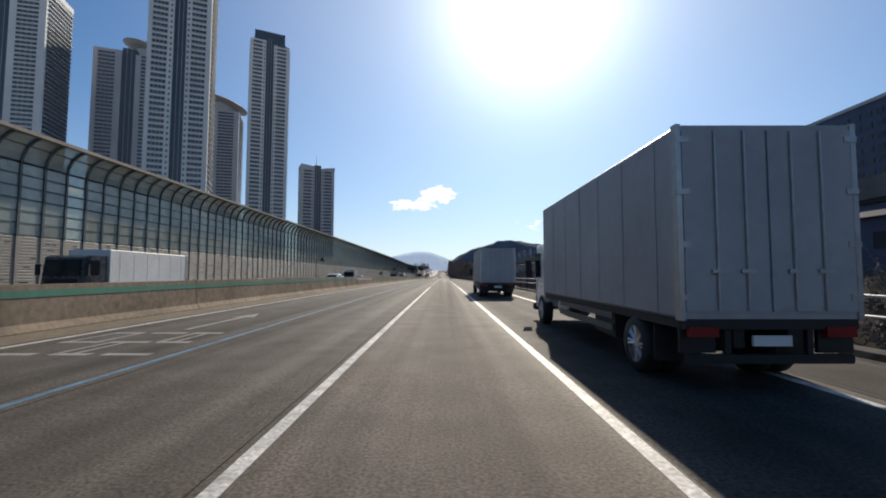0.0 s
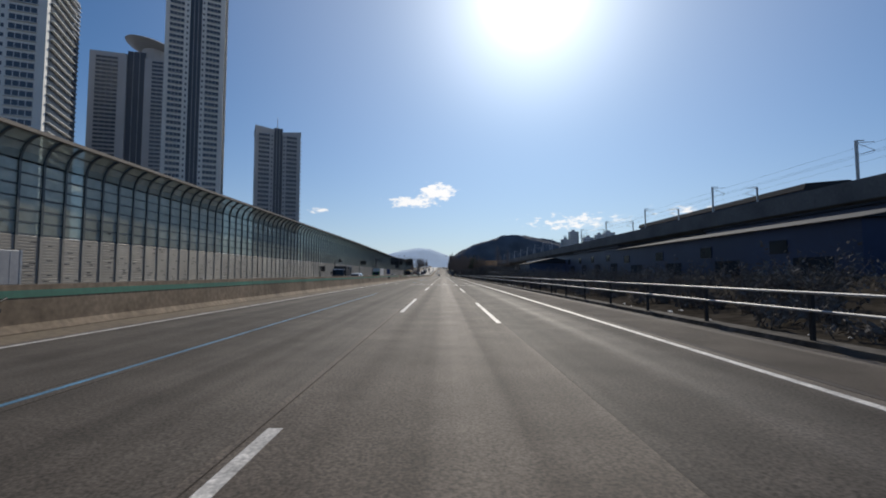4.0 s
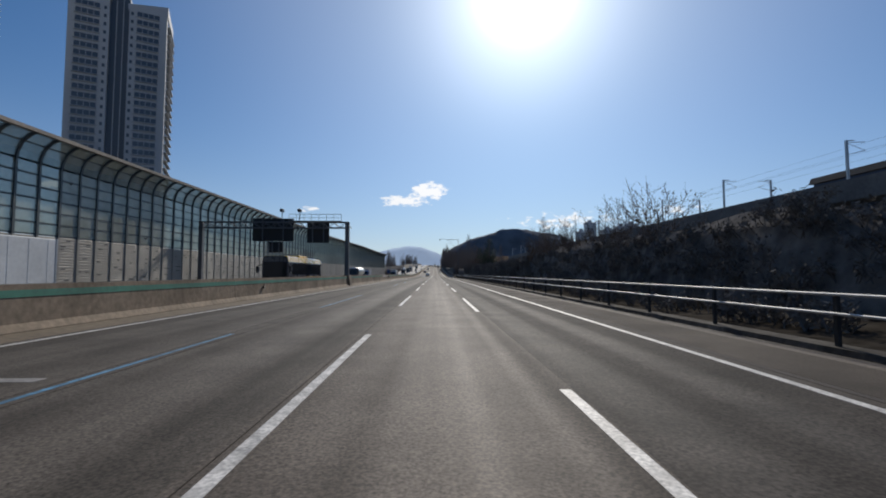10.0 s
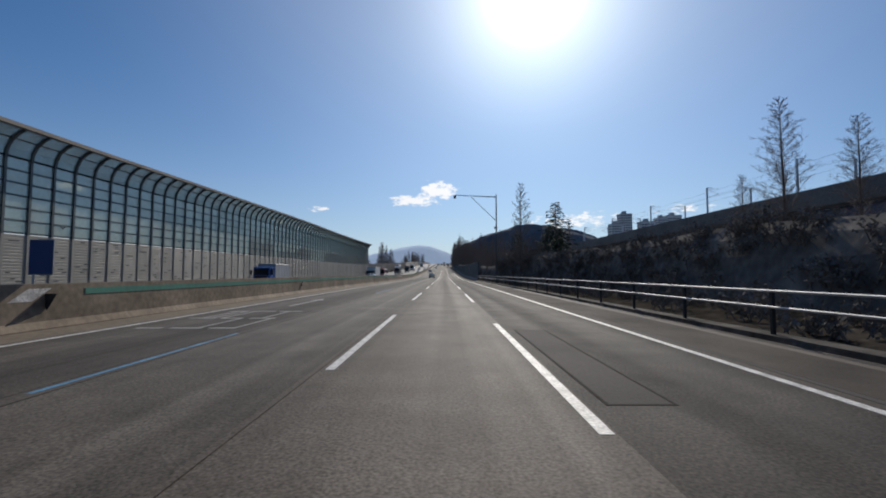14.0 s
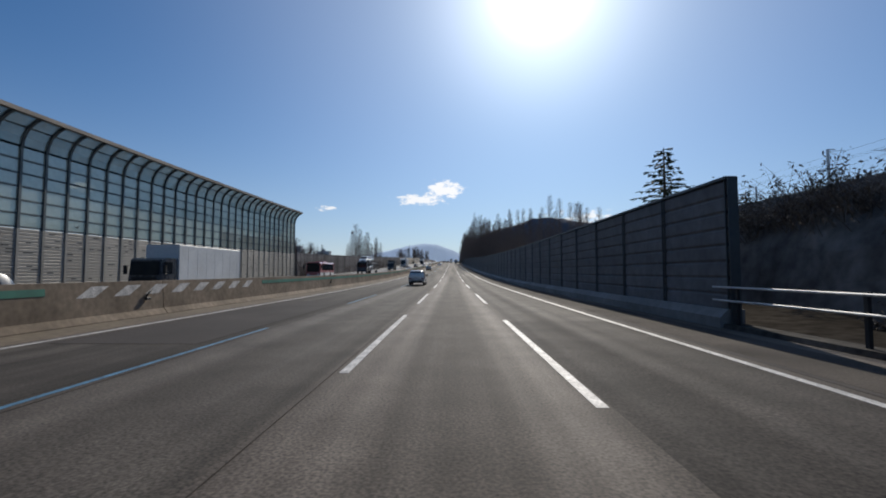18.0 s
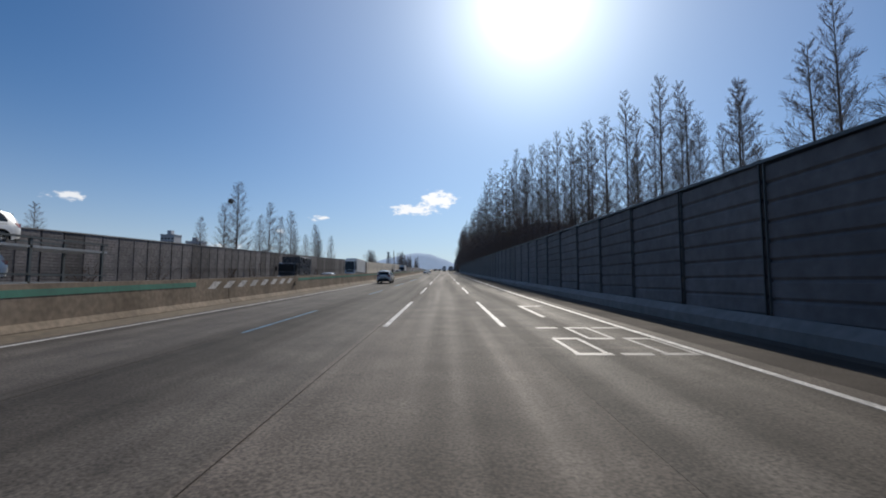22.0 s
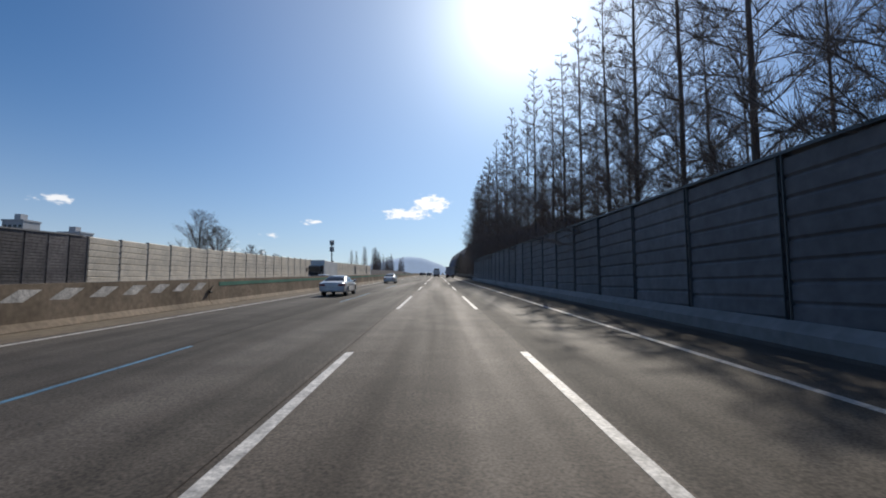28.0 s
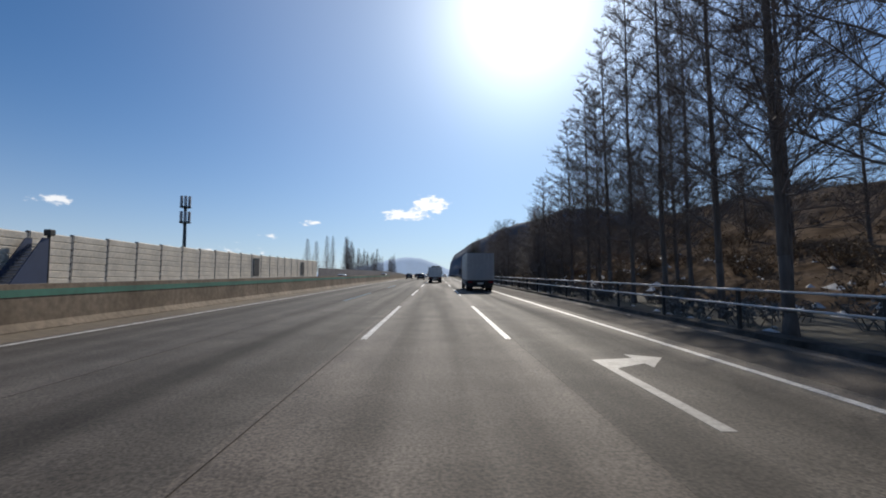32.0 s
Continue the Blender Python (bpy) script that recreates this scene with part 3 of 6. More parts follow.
part("plinth", Shape().sweep([(RX - .45, -.1), (RX + .3, -.1), (RX + .3, .54), (RX - .2, .54), (RX - .45, .3)], RY0, RY1, 10), M_concrete_dk, wall_right, "grey concrete plinth")
part("cap", Shape().sweep([(RX - .17, 4.5), (RX + .17, 4.5), (RX + .17, 4.58), (RX - .17, 4.58)], RY0, RY1, 10), M_post, wall_right, "dark metal cap")

# ---- railway viaduct ----
via = tagged(new("railway_viaduct"), "long concrete railway viaduct in shade with parapets and piers", "viaduct", kind="structure")
VX = 65.0


def straight(prof, y0, y1, step=25):
    s = Shape()
    s.loft([[(x, yy, z) for x, z in prof] for yy in np.linspace(y0, y1, max(2, int((y1 - y0) / step)))])
    return s


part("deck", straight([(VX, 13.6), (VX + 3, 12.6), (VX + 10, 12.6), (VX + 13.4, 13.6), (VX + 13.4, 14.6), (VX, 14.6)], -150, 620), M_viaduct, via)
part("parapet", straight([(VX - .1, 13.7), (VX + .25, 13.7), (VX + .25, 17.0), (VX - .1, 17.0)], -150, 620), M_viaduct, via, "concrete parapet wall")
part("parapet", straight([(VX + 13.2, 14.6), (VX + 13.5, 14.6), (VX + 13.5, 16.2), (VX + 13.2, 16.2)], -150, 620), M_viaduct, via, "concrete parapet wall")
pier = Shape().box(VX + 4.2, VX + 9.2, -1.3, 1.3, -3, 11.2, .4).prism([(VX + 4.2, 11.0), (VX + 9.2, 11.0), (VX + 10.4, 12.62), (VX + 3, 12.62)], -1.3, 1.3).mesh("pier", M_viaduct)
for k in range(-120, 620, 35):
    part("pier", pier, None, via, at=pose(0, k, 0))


def catenary_pole(x, y, side):
    e = new("catenary_pole")
    e.matrix_basis = pose(x, y, 14.6)
    tagged(e, "grey steel railway catenary mast with cantilever arms", "mast", "masts along the viaduct")
    part("mast", Shape().box(-.16, .16, -.16, .16, 0, 9.0), M_steel, e)
    part("cantilever", Shape().tube((0, 0, 8.6), (side * 3.0, 0, 8.8), .05, n=6).tube((0, 0, 6.6), (side * 3.0, 0, 7.4), .05, n=6).tube((0, 0, 8.6), (side * 3, 0, 7.4), .04, n=6), M_steel, e)
    part("cap_arm", Shape().box(side * -.1, side * 1.3, -.06, .06, 8.9, 9.05), M_steel, e)
    return e


for k in (-90, -45, 0, 41, 81, 121.4, 163, 200.5, 236.5, 271, 303, 333, 360, 384, 410, 438, 468, 500, 534, 570, 606):
    catenary_pole(VX + 1.2, k, 1)
    catenary_pole(VX + 12.2, k, -1)
wires = tagged(new("overhead_wires"), "thin overhead railway wires between masts", "wire", kind="structure")
for x in (VX + 4, VX + 9.4):
    for z in (22.0, 23.2):
        part("wire", straight([(x - .012, z - .012), (x + .012, z - .012), (x + .012, z + .012), (x - .012, z + .012)], -100, 610), M_black, wires)

# ---- scrub bank under and in front of the viaduct ----
rng = random.Random(4)
bank = Shape()
ny, nx = 160, 9
BANK = ((13.4, 0), (13.8, 1.3), (14.1, 2.6), (14.5, 3.6), (15.1, 4.2), (16, 4.0), (20, 2.5), (36, 2), (50, 2), (64, 2))
for j in range(ny + 1):
    yy = 228 + (640 - 228) * j / ny
    grow = min(1, max(0, (yy - 228) / 25))
    for i, (x, z) in enumerate(BANK):
        bump = 0 if i == 0 else .5 * noise.noise((x * .5, yy * .22, 3.1)) + rng.uniform(-.12, .12)
        bank.v.append((x + bump * .6, yy, z * grow * (1 + .08 * math.sin(yy * .05)) + bump + gz(yy)))
for j in range(ny):
    for i in range(nx):
        a = j * (nx + 1) + i
        bank.f.append((a, a + 1, a + nx + 2, a + nx + 1))
tagged(part("bank", bank, M_scrub), "dark scrub-covered railway embankment in shade", "embankment", kind="structure")

# brown wooded slope beyond the end of the dark wall
slope2 = Shape()
SL = ((17, -.2), (19, 1.2), (23, 3.4), (30, 7), (40, 11.5), (60, 14), (100, 15))
for j in range(51):
    yy = 765 + j * 6
    for i, (x, z) in enumerate(SL):
        bump = 0 if i == 0 else .9 * noise.noise((x * .3, yy * .12, 8.1)) + rng.uniform(-.2, .2)
        slope2.v.append((x + bump * .5, yy, z * min(1, .45 + j / 12) + bump + gz(yy)))
for j in range(50):
    for i in range(6):
        a = j * 7 + i
        slope2.f.append((a, a + 1, a + 8, a + 7))
tagged(part("hillside", slope2, M_slope), "brown winter hillside with dry grass behind the trees", "hillside", kind="structure")

# ---- hills ----
def hill(name, label, y, d, crest, material, seed, rough=.05):
    """A ridge across the view: crest holds (x, height over the road at y)."""
    s = Shape()
    n, m = 90, 10
    x0, x1 = crest[0][0], crest[-1][0]
    top = max(h for q, h in crest)
    for j in range(m + 1):
        v = j / m
        for i in range(n + 1):
            x = x0 + (x1 - x0) * i / n
            hz = float(np.interp(x, [q for q, h in crest], [h for q, h in crest])) * math.sin(math.pi * .5 * v)
            hz += top * rough * (noise.noise((x / top * 1.3 + seed, v * 3, seed * 1.7)) + .5 * noise.noise((x / top * 4 + seed, v * 7, seed * .7))) * min(1, v * 3) * min(1, hz / top * 3)
            s.v.append((x, y + d * v, hz + gz(y) - 6))
    for j in range(m):
        for i in range(n):
            a = j * (n + 1) + i
            s.f.append((a, a + 1, a + n + 2, a + n + 1))
    return tagged(part(name, s, material, smooth=True), label, "hill", kind="structure")


# far ridges wear the hill colour with haze and glow painted in
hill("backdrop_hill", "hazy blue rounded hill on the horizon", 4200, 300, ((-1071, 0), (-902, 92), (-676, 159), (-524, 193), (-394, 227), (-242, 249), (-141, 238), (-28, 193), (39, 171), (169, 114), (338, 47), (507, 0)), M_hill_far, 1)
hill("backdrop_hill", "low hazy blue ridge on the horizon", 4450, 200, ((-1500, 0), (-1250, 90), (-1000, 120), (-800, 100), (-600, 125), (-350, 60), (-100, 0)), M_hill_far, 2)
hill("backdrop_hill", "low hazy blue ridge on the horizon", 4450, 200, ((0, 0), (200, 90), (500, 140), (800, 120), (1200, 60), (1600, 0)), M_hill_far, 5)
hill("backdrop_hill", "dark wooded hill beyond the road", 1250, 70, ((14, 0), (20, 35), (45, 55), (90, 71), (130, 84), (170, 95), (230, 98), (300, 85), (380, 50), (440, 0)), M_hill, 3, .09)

# ---- apartment towers ----
def tower(x, y, w, d, h, rz, style, split, roof, seed=1, label=""):
    e = new("apartment_tower")
    e.matrix_basis = pose(x, y, -2, 0, 0, rz)
    tagged(e, label, "tower", "towers behind the noise barrier")
    wm = M_tower if style == 0 else M_tower_grey
    a, b = -w / 2, w / 2
    c0, c1 = a + w * .4, a + w * .6
    part("wall", Shape().prism([(a, 0), (c0, 0), (c0, d), (a, d)], 0, h - 4, "z"), wm, e, "pale rendered facade")
    part("wall", Shape().prism([(c1, 0), (b, 0), (b, d), (c1, d)], 0, h - 6, "z"), wm, e, "pale rendered facade")
    # shade between the wings is put into the core's dark colour
    part("core", Shape().prism([(c0, 1.6), (c1, 1.6), (c1, d - 1), (c0, d - 1)], 0, h - 1, "z"), M_tower_dark, e, "set-back recess between the wings, its shade painted in")
    if roof == "crown":
        part("roof", Shape().prism([(a - .3, h - 4), (c0 + .4, h - 4), (c0 + .4, h - 2.6), (a - .3, h - 1)], 0, d).prism([(c1 - .4, h - 6), (b + .3, h - 6), (b + .3, h - 2.2), (c1 - .4, h - 4)], 0, d).tube((0, d / 2, h - 1), (0, d / 2, h + 9), .35, .12), M_tower_grey, e)
    elif roof == "disc":
        s = Shape()
        tilt = Matrix.Translation((b - w * .3, d / 2, h + 3)) @ Matrix.Rotation(radians(14), 4, "Y")
        prof = ((.02, 5.0), (.2, 4.6), (.34, 3.2), (.40, 1.4), (.30, 0), (.02, -.6))
        s.loft([[tuple(tilt @ Vector((w * r * math.cos(2 * math.pi * i / 28), w * r * math.sin(2 * math.pi * i / 28), z))) for i in range(28)] for r, z in prof])
        s.tube((b - w * .3, d / 2, h - 8), (b - w * .3, d / 2, h + 3), w * .2, w * .2, 20)
        part("roof", s, M_tower_grey, e, "saucer-shaped roof")
    else:
        part("roof", Shape().box(a + 3, b - 3, 2, d - 2, h - 5, h + 4), M_tower_dark, e, "dark plant room on the roof")
    fl = 3.0
    nf = int((h - 9) / fl)
    ww0 = w * .4 * .3
    win_me = Shape().box(-ww0, ww0, -.06, .02, 0, 1.7).mesh("window", M_flatglass)
    frame_s = Shape().box(-ww0 - .15, ww0 + .15, -.55, .0, -.42, -.22)
    for k in range(5):
        frame_s.box(-ww0 + k * ww0 / 2 - .07, -ww0 + k * ww0 / 2 + .07, -.14, -.06, 0, 1.7)
    frame_me = frame_s.mesh("window_frame", wm)
    slot_me = Shape().box(-w * .014, w * .014, -.05, .02, 0, 1.2).mesh("window", M_flatglass)
    sill_s, rest_w, side, rest_f = Shape(), Shape(), Shape(), Shape()
    for f in range(nf):
        z = 5 + f * fl
        for wing, u, u2 in (((a, c0), .47, .9), ((c1, b), .5, .08)):
            xx = wing[0] + (wing[1] - wing[0]) * u
            x2 = wing[0] + (wing[1] - wing[0]) * u2
            if split:
                wd = part("window", win_me, None, e, at=pose(xx, 0, z))
                part("window_frame", frame_me, None, wd)
                part("window", slot_me, None, e, at=pose(x2, 0, z))
            else:
                rest_w.box(xx - ww0, xx + ww0, -.06, .02, z, z + 1.7)
                rest_f.box(xx - ww0 - .15, xx + ww0 + .15, -.55, 0, z - .42, z - .22)
                for k in range(5):
                    rest_f.box(xx - ww0 + k * ww0 / 2 - .07, xx - ww0 + k * ww0 / 2 + .07, -.14, -.06, z, z + 1.7)
        side.box(b - .1, b + .15, 2.2, d - .6, z - .3, z + 2.2)
        sill_s.box(b - .1, b + 1.0, 2.2, d - .6, z - .75, z - .5)
    for k in (.33, .67):
        part("core_rib", Shape().box(c0 + (c1 - c0) * k - .12, c0 + (c1 - c0) * k + .12, 1.3, 1.7, 0, h - 1.2), M_tower_grey, e)
    if rest_f.v:
        tagged(part("balcony_edge", rest_f, wm, e), kind="stuff")
    tagged(part("balcony_edge", sill_s, wm, e), kind="stuff")
    tagged(part("side_glazing", side, M_flatglass, e), kind="stuff")
    if rest_w.v:
        tagged(part("front_glazing", rest_w, M_flatglass, e), kind="stuff")
    return e


tower(-113.5, 389, 29, 19, 106, 26, 1, True, "crown", 1, "grey apartment tower with a dark central recess and antenna")
tower(-129, 314, 27, 20, 183, 26, 0, True, "plant", 2, "very tall pale apartment tower with a dark roof plant room")
tower(-139, 222, 29, 20, 190, 22, 0, True, "crown", 3, "very tall pale apartment tower with a dark central recess")
tower(-227, 407, 58, 24, 170, 16, 1, False, "disc", 4, "tall grey apartment tower behind another tower")
tower(-246, 330, 46, 30, 184, 20, 1, False, "disc", 5, "tall grey tower with a saucer-shaped roof")
tower(-286, 270, 50, 30, 200, 15, 0, False, "crown", 6, "very tall pale apartment tower with balconies")

# ---- sheds and buildings on the right ----
M_navy = mat("navy_metal_cladding", (.04, .058, .115), .5, .1, grain=.1, scale=3, stain=.2, stain_scale=.2)
M_shed = mat("grey_blue_sheet_roof", (.024, .027, .033), .95, .0, grain=.12, scale=3, stain=.2, stain_scale=.2)
P_sign = mat("blue_sign_face", (.02, .055, .17), .4, grain=.05)
M_pale = mat("pale_distant_flats", (.58, .59, .61), .8, grain=.05, scale=.5, stain=.1, stain_scale=.05)


def shed(x, y, w, n, h, label):
    e = thing("warehouse", x, y, 0, label, "warehouse", "sheds under the viaduct")
    part("wall", Shape().box(0, w, 0, n, -1, h), M_navy, e)
    part("roof", Shape().prism([(-.5, h), (w + .5, h), (w / 2, h + 1.6)], -.4, n + .4), M_shed, e, "low pitched sheet roof")
    k = 2.0
    while k < n - 3:
        part("roller_door", Shape().box(-.06, 0, k, k + 3.2, -.2, h * .55), M_shed, e)
        part("window", Shape().box(-.07, 0, k + 3.7, k + 5.4, h * .62, h * .82), M_winglass, e)
        k += 9
    return e


for x, y, w, n, h in ((27, 20, 16, 44, 5.2), (31, 72, 18, 40, 6.0), (25, 120, 17, 36, 5.0), (33, 166, 20, 46, 6.6), (24, 216, 14, 16, 4.6)):
    shed(x, y, w, n, h, "dark blue metal warehouse with roller doors beside the viaduct")


def depot(y, n, h, x=58.0):
    """Dark workshop standing under and before the viaduct."""
    e = new("workshop")
    e.matrix_basis = pose(x, y, 0)
    tagged(e, "dark blue-grey workshop with a window band below the viaduct", "workshop", "workshops below the viaduct")
    part("wall", Shape().box(0, 6, 0, n, -3, h), M_navy, e)
    part("roof", Shape().box(-.5, 6.3, -.3, n + .3, h, h + .35), M_shed, e, "flat sheet roof")
    part("cladding_base", Shape().box(-.08, 0, .1, n - .1, -3, 2.4), M_shed, e)
    k = 1.5
    while k < n - 4:
        w = part("window", Shape().box(-.06, .02, k, k + 2.4, h * .6, h * .6 + 1.3), M_black, e)
        part("window_frame", Shape().box(-.1, -.06, k - .08, k, h * .6 - .08, h * .6 + 1.38).box(-.1, -.06, k + 2.4, k + 2.48, h * .6 - .08, h * .6 + 1.38).box(-.1, -.06, k, k + 2.4, h * .6 + 1.3, h * .6 + 1.38).box(-.1, -.06, k, k + 2.4, h * .6 - .08, h * .6), M_post, w)
        k += 4.2
    for k in (n * .25, n * .7):
        part("roller_door", Shape().box(-.14, -.06, k, k + 4, -.5, 4.2), M_shed, e)
    part("downpipe", Shape().tube((-.12, .6, -3), (-.12, .6, h), .07, n=6), M_post, e)
    return e


for y, n, h in ((-70, 58, 11.4), (-10, 46, 10.6), (38, 52, 11.6), (92, 40, 10.9), (134, 56, 11.5), (192, 44, 11.0), (238, 50, 11.6), (290, 48, 11.2), (340, 60, 11.6)):
    depot(y, n, h)
# long dark hall whose roof shows over the parapet
hall = new("station_hall")
hall.matrix_basis = pose(130, 250, 2.6)
tagged(hall, "dark navy station hall with a curved roof behind the viaduct", "building")
part("wall", Shape().box(0, 30, 0, 131, -6, 30), M_navy, hall)
part("roof", Shape().prism([(-1, 30), (31, 30), (30, 31.4), (15, 33.5), (0, 32.2)], -1, 132), M_shed, hall, "low curved metal roof")
for k in range(18):
    part("window", Shape().box(-.08, .02, 3 + k * 7.0, 7.6 + k * 7.0, 24, 27.4), M_winglass, hall)


def office(x, y, w, d, h, material, label, fw=3.4, name="office_building", group="", rz=0):
    e = new(name)
    e.matrix_basis = pose(x, y, gz(y) - 2, 0, 0, rz)
    tagged(e, label, "building", group)
    part("wall", Shape().box(0, w, 0, d, 0, h), material, e)
    part("roof", Shape().box(-.4, w + .4, -.4, d + .4, h, h + 1).box(w * .3, w * .6, d * .3, d * .7, h + 1, h + 5), M_tower_grey, e)
    s = Shape()
    for f in range(int(h / 3.4)):
        for k in range(int(w / fw)):
            s.box(.8 + k * fw, .8 + k * fw + fw * .62, -.15, .05, 1.4 + f * 3.4, 3.0 + f * 3.4)
        for k in range(int(d / fw)):
            s.box(-.15, .05, .8 + k * fw, .8 + k * fw + fw * .62, 1.4 + f * 3.4, 3.0 + f * 3.4)
    tagged(part("front_glazing", s, M_winglass, e), kind="stuff")
    return e


office(122, 104, 40, 80, 53, M_navy, "large dark blue office block behind the viaduct")
for x, y, w, h in ((222, 905, 15, 56), (244, 930, 16, 72), (266, 915, 19, 60), (293, 925, 14, 66), (314, 940, 20, 71), (340, 950, 14, 60), (360, 960, 20, 55)):
    office(x, y, w, 14, h, M_pale, "pale distant apartment block on the skyline", 3.2, "apartment_block", "distant flats on the skyline")
for x, y, w, h in ((-272, 932, 13, 36), (-271, 971, 16, 32), (-300, 1200, 30, 30), (-345, 1230, 40, 26), (-235, 1180, 22, 20)):
    office(x, y, w, 12, h, M_tower_grey, "grey low apartment block beyond the wall", 3.2, "apartment_block", "flats beyond the wall")

# ---- gantry and signs ----
# steel darkened in its colour to read as backlit
M_gantry = mat("darkened_gantry_steel", (.13, .135, .14), .6, .3, grain=.15, scale=6, stain=.2)
gant = thing("sign_gantry", 0, 292.6, 0, "grey steel sign gantry over the oncoming lanes with cameras on top", "gantry")
part("leg", Shape().box(-11.85, -11.35, -.25, .25, 1.25, 8.3, .05), M_gantry, gant)
part("leg", Shape().box(-30.9, -30.4, -.25, .25, -.1, 8.3, .05), M_gantry, gant)
part("leg_base", Shape().prism([(-12.15, 0), (-10.98, 0), (-11.05, .5), (-11.2, 1.4), (-12.0, 1.4), (-12.1, .5)], -.7, .7), M_concrete, gant, "widened concrete foot in the median")
tr = Shape()
for z in (7.6, 8.35):
    for yy in (-.4, .4):
        tr.box(-30.9, -11.35, yy - .06, yy + .06, z - .06, z + .06)
k = -30.6
while k < -12:
    for yy in (-.4, .4):
        tr.tube((k, yy, 7.6), (k + .75, yy, 8.35), .04, n=5).tube((k + .75, yy, 8.35), (k + 1.5, yy, 7.6), .04, n=5)
    k += 1.5
part("truss_beam", tr, M_gantry, gant)
wlk = Shape().box(-19, -12.2, -.9, -.5, 8.4, 8.46)
for k in range(8):
    wlk.tube((-19 + k * .97, -.9, 8.4), (-19 + k * .97, -.9, 9.3), .025, n=5)
wlk.tube((-19, -.9, 9.3), (-12.2, -.9, 9.3), .03, n=5).tube((-19, -.9, 8.85), (-12.2, -.9, 8.85), .025, n=5)
part("walkway", wlk, M_gantry, gant, "railed maintenance walkway")
for x0, x1, z0, z1 in ((-24.2, -18.8, 5.9, 8.9), (-17.0, -14.1, 5.7, 8.6), (-22, -20.2, 4.4, 5.8)):
    b = part("sign_board", Shape().box(x0, x1, .42, .6, z0, z1, .03), M_black, gant, "dark back of a sign board")
    for u in (.25, .75):
        part("bracket", Shape().box(x0 + (x1 - x0) * u - .06, x0 + (x1 - x0) * u + .06, .3, .42, z0 + .1, z1 - .1), M_gantry, b)
for x in (-20.2, -17.9):
    c = part("camera_mast", Shape().tube((x, 0, 8.35), (x, 0, 9.7), .05, n=8), M_gantry, gant)
    part("camera_head", Shape().box(x - .2, x + .2, -.35, .25, 9.7, 10.1, .06), M_black, c)

for y, z0, bw, bh in ((244, 5.0, 2.0, 1.2), (196, 2.2, .9, 1.2)):
    e = thing("roadside_sign", -28.9, y, 0, "dark-backed road sign on a steel pole before the noise barrier", "road sign")
    part("pole", Shape().tube((0, 0, -.1), (0, 0, z0 + bh), .12, .1, 12), M_post, e)
    part("board", Shape().box(.3, .3 + bw, -.06, .04, z0, z0 + bh, .02), M_black, e, "dark board")
    part("arm", Shape().box(0, .3, -.04, .04, z0 + bh * .3, z0 + bh * .4).box(0, .3, -.04, .04, z0 + bh * .7, z0 + bh * .8), M_post, e)
for y in (103, 215):
    e = thing("warning_sign", -30.2, y, 0, "triangular warning sign hung from a curved steel pole", "road sign", "triangular signs")
    part("pole", Shape().tube((0, 0, -.1), (0, 0, 4.6), .09, .08, 10).tube((0, 0, 4.6), (.3, 0, 5.3), .08, n=8).tube((.3, 0, 5.3), (1.5, 0, 5.6), .07, n=8), M_post, e)
    part("board", Shape().prism([(.9, 4.9), (2.1, 4.9), (1.5, 6.0)], -.05, .03), M_black, e, "dark triangular board")
for y in (183.6, 341.4):
    e = thing("median_sign", BX, y, 1.33, "small blue sign on a post set on the median barrier", "road sign", "blue signs on the median")
    part("post", Shape().tube((0, 0, -.02), (0, 0, 1.1), .035, n=8), M_steel, e)
    part("board", Shape().box(-.1, .57, -.05, -.02, .28, 1.25, .01), P_sign, e, "blue board")
    part("border", Shape().box(-.12, .59, -.045, -.03, .26, 1.27), M_steel, e)
    part("arrow_plate", Shape().prism([(.24, -.75), (.5, -.28), (-.02, -.28)], .2, .23), M_black, e)
# escape stair and doors at the cream wall
e = thing("escape_stair", -30.9, 787, 0, "dark blue enclosed escape stair against the cream noise wall", "stair")
part("side_panel", Shape().prism([(-3.6, 0), (0, 0), (0, 4.4), (-.5, 4.4)], .1, .2, "x"), M_navy, e, "dark triangular side panel")
part("side_panel", Shape().prism([(-3.6, 0), (0, 0), (0, 4.4), (-.5, 4.4)], -1.2, -1.1, "x"), M_navy, e, "dark triangular side panel")
for k in range(16):
    part("step", Shape().box(-1.1, .1, -3.5 + k * .22, -3.2 + k * .22, k * .26, k * .26 + .05), M_steel, e)
part("post", Shape().tube((.1, .1, -.1), (.1, .1, 4.9), .11, n=10), M_black, e)
part("lamp_head", Shape().box(-.15, .4, -.1, .35, 4.6, 5.1, .06), M_black, e)
e = thing("service_arm", -30.6, 774, 0, "slanting steel service arm with a grey cabinet by the wall", "barrier arm")
part("arm", Shape().tube((0, -2.2, .4), (0, .4, 3.2), .07, n=8), M_post, e)
part("cabinet", Shape().box(-.4, .4, .9, 1.7, -.1, 2.0, .03), M_post, e)
for y in (831.0, 858.0):
    e = thing("wall_door", WX + .12, y, 0, "dark emergency door in the cream noise wall", "door")
    part("door_leaf", Shape().box(0, .06, -1.1, 1.1, 1.2, 4.2), M_black, e)
    part("door_frame", Shape().box(0, .09, -1.2, -1.1, 1.1, 4.3).box(0, .09, 1.1, 1.2, 1.1, 4.3).box(0, .09, -1.2, 1.2, 4.2, 4.3), M_post, e)
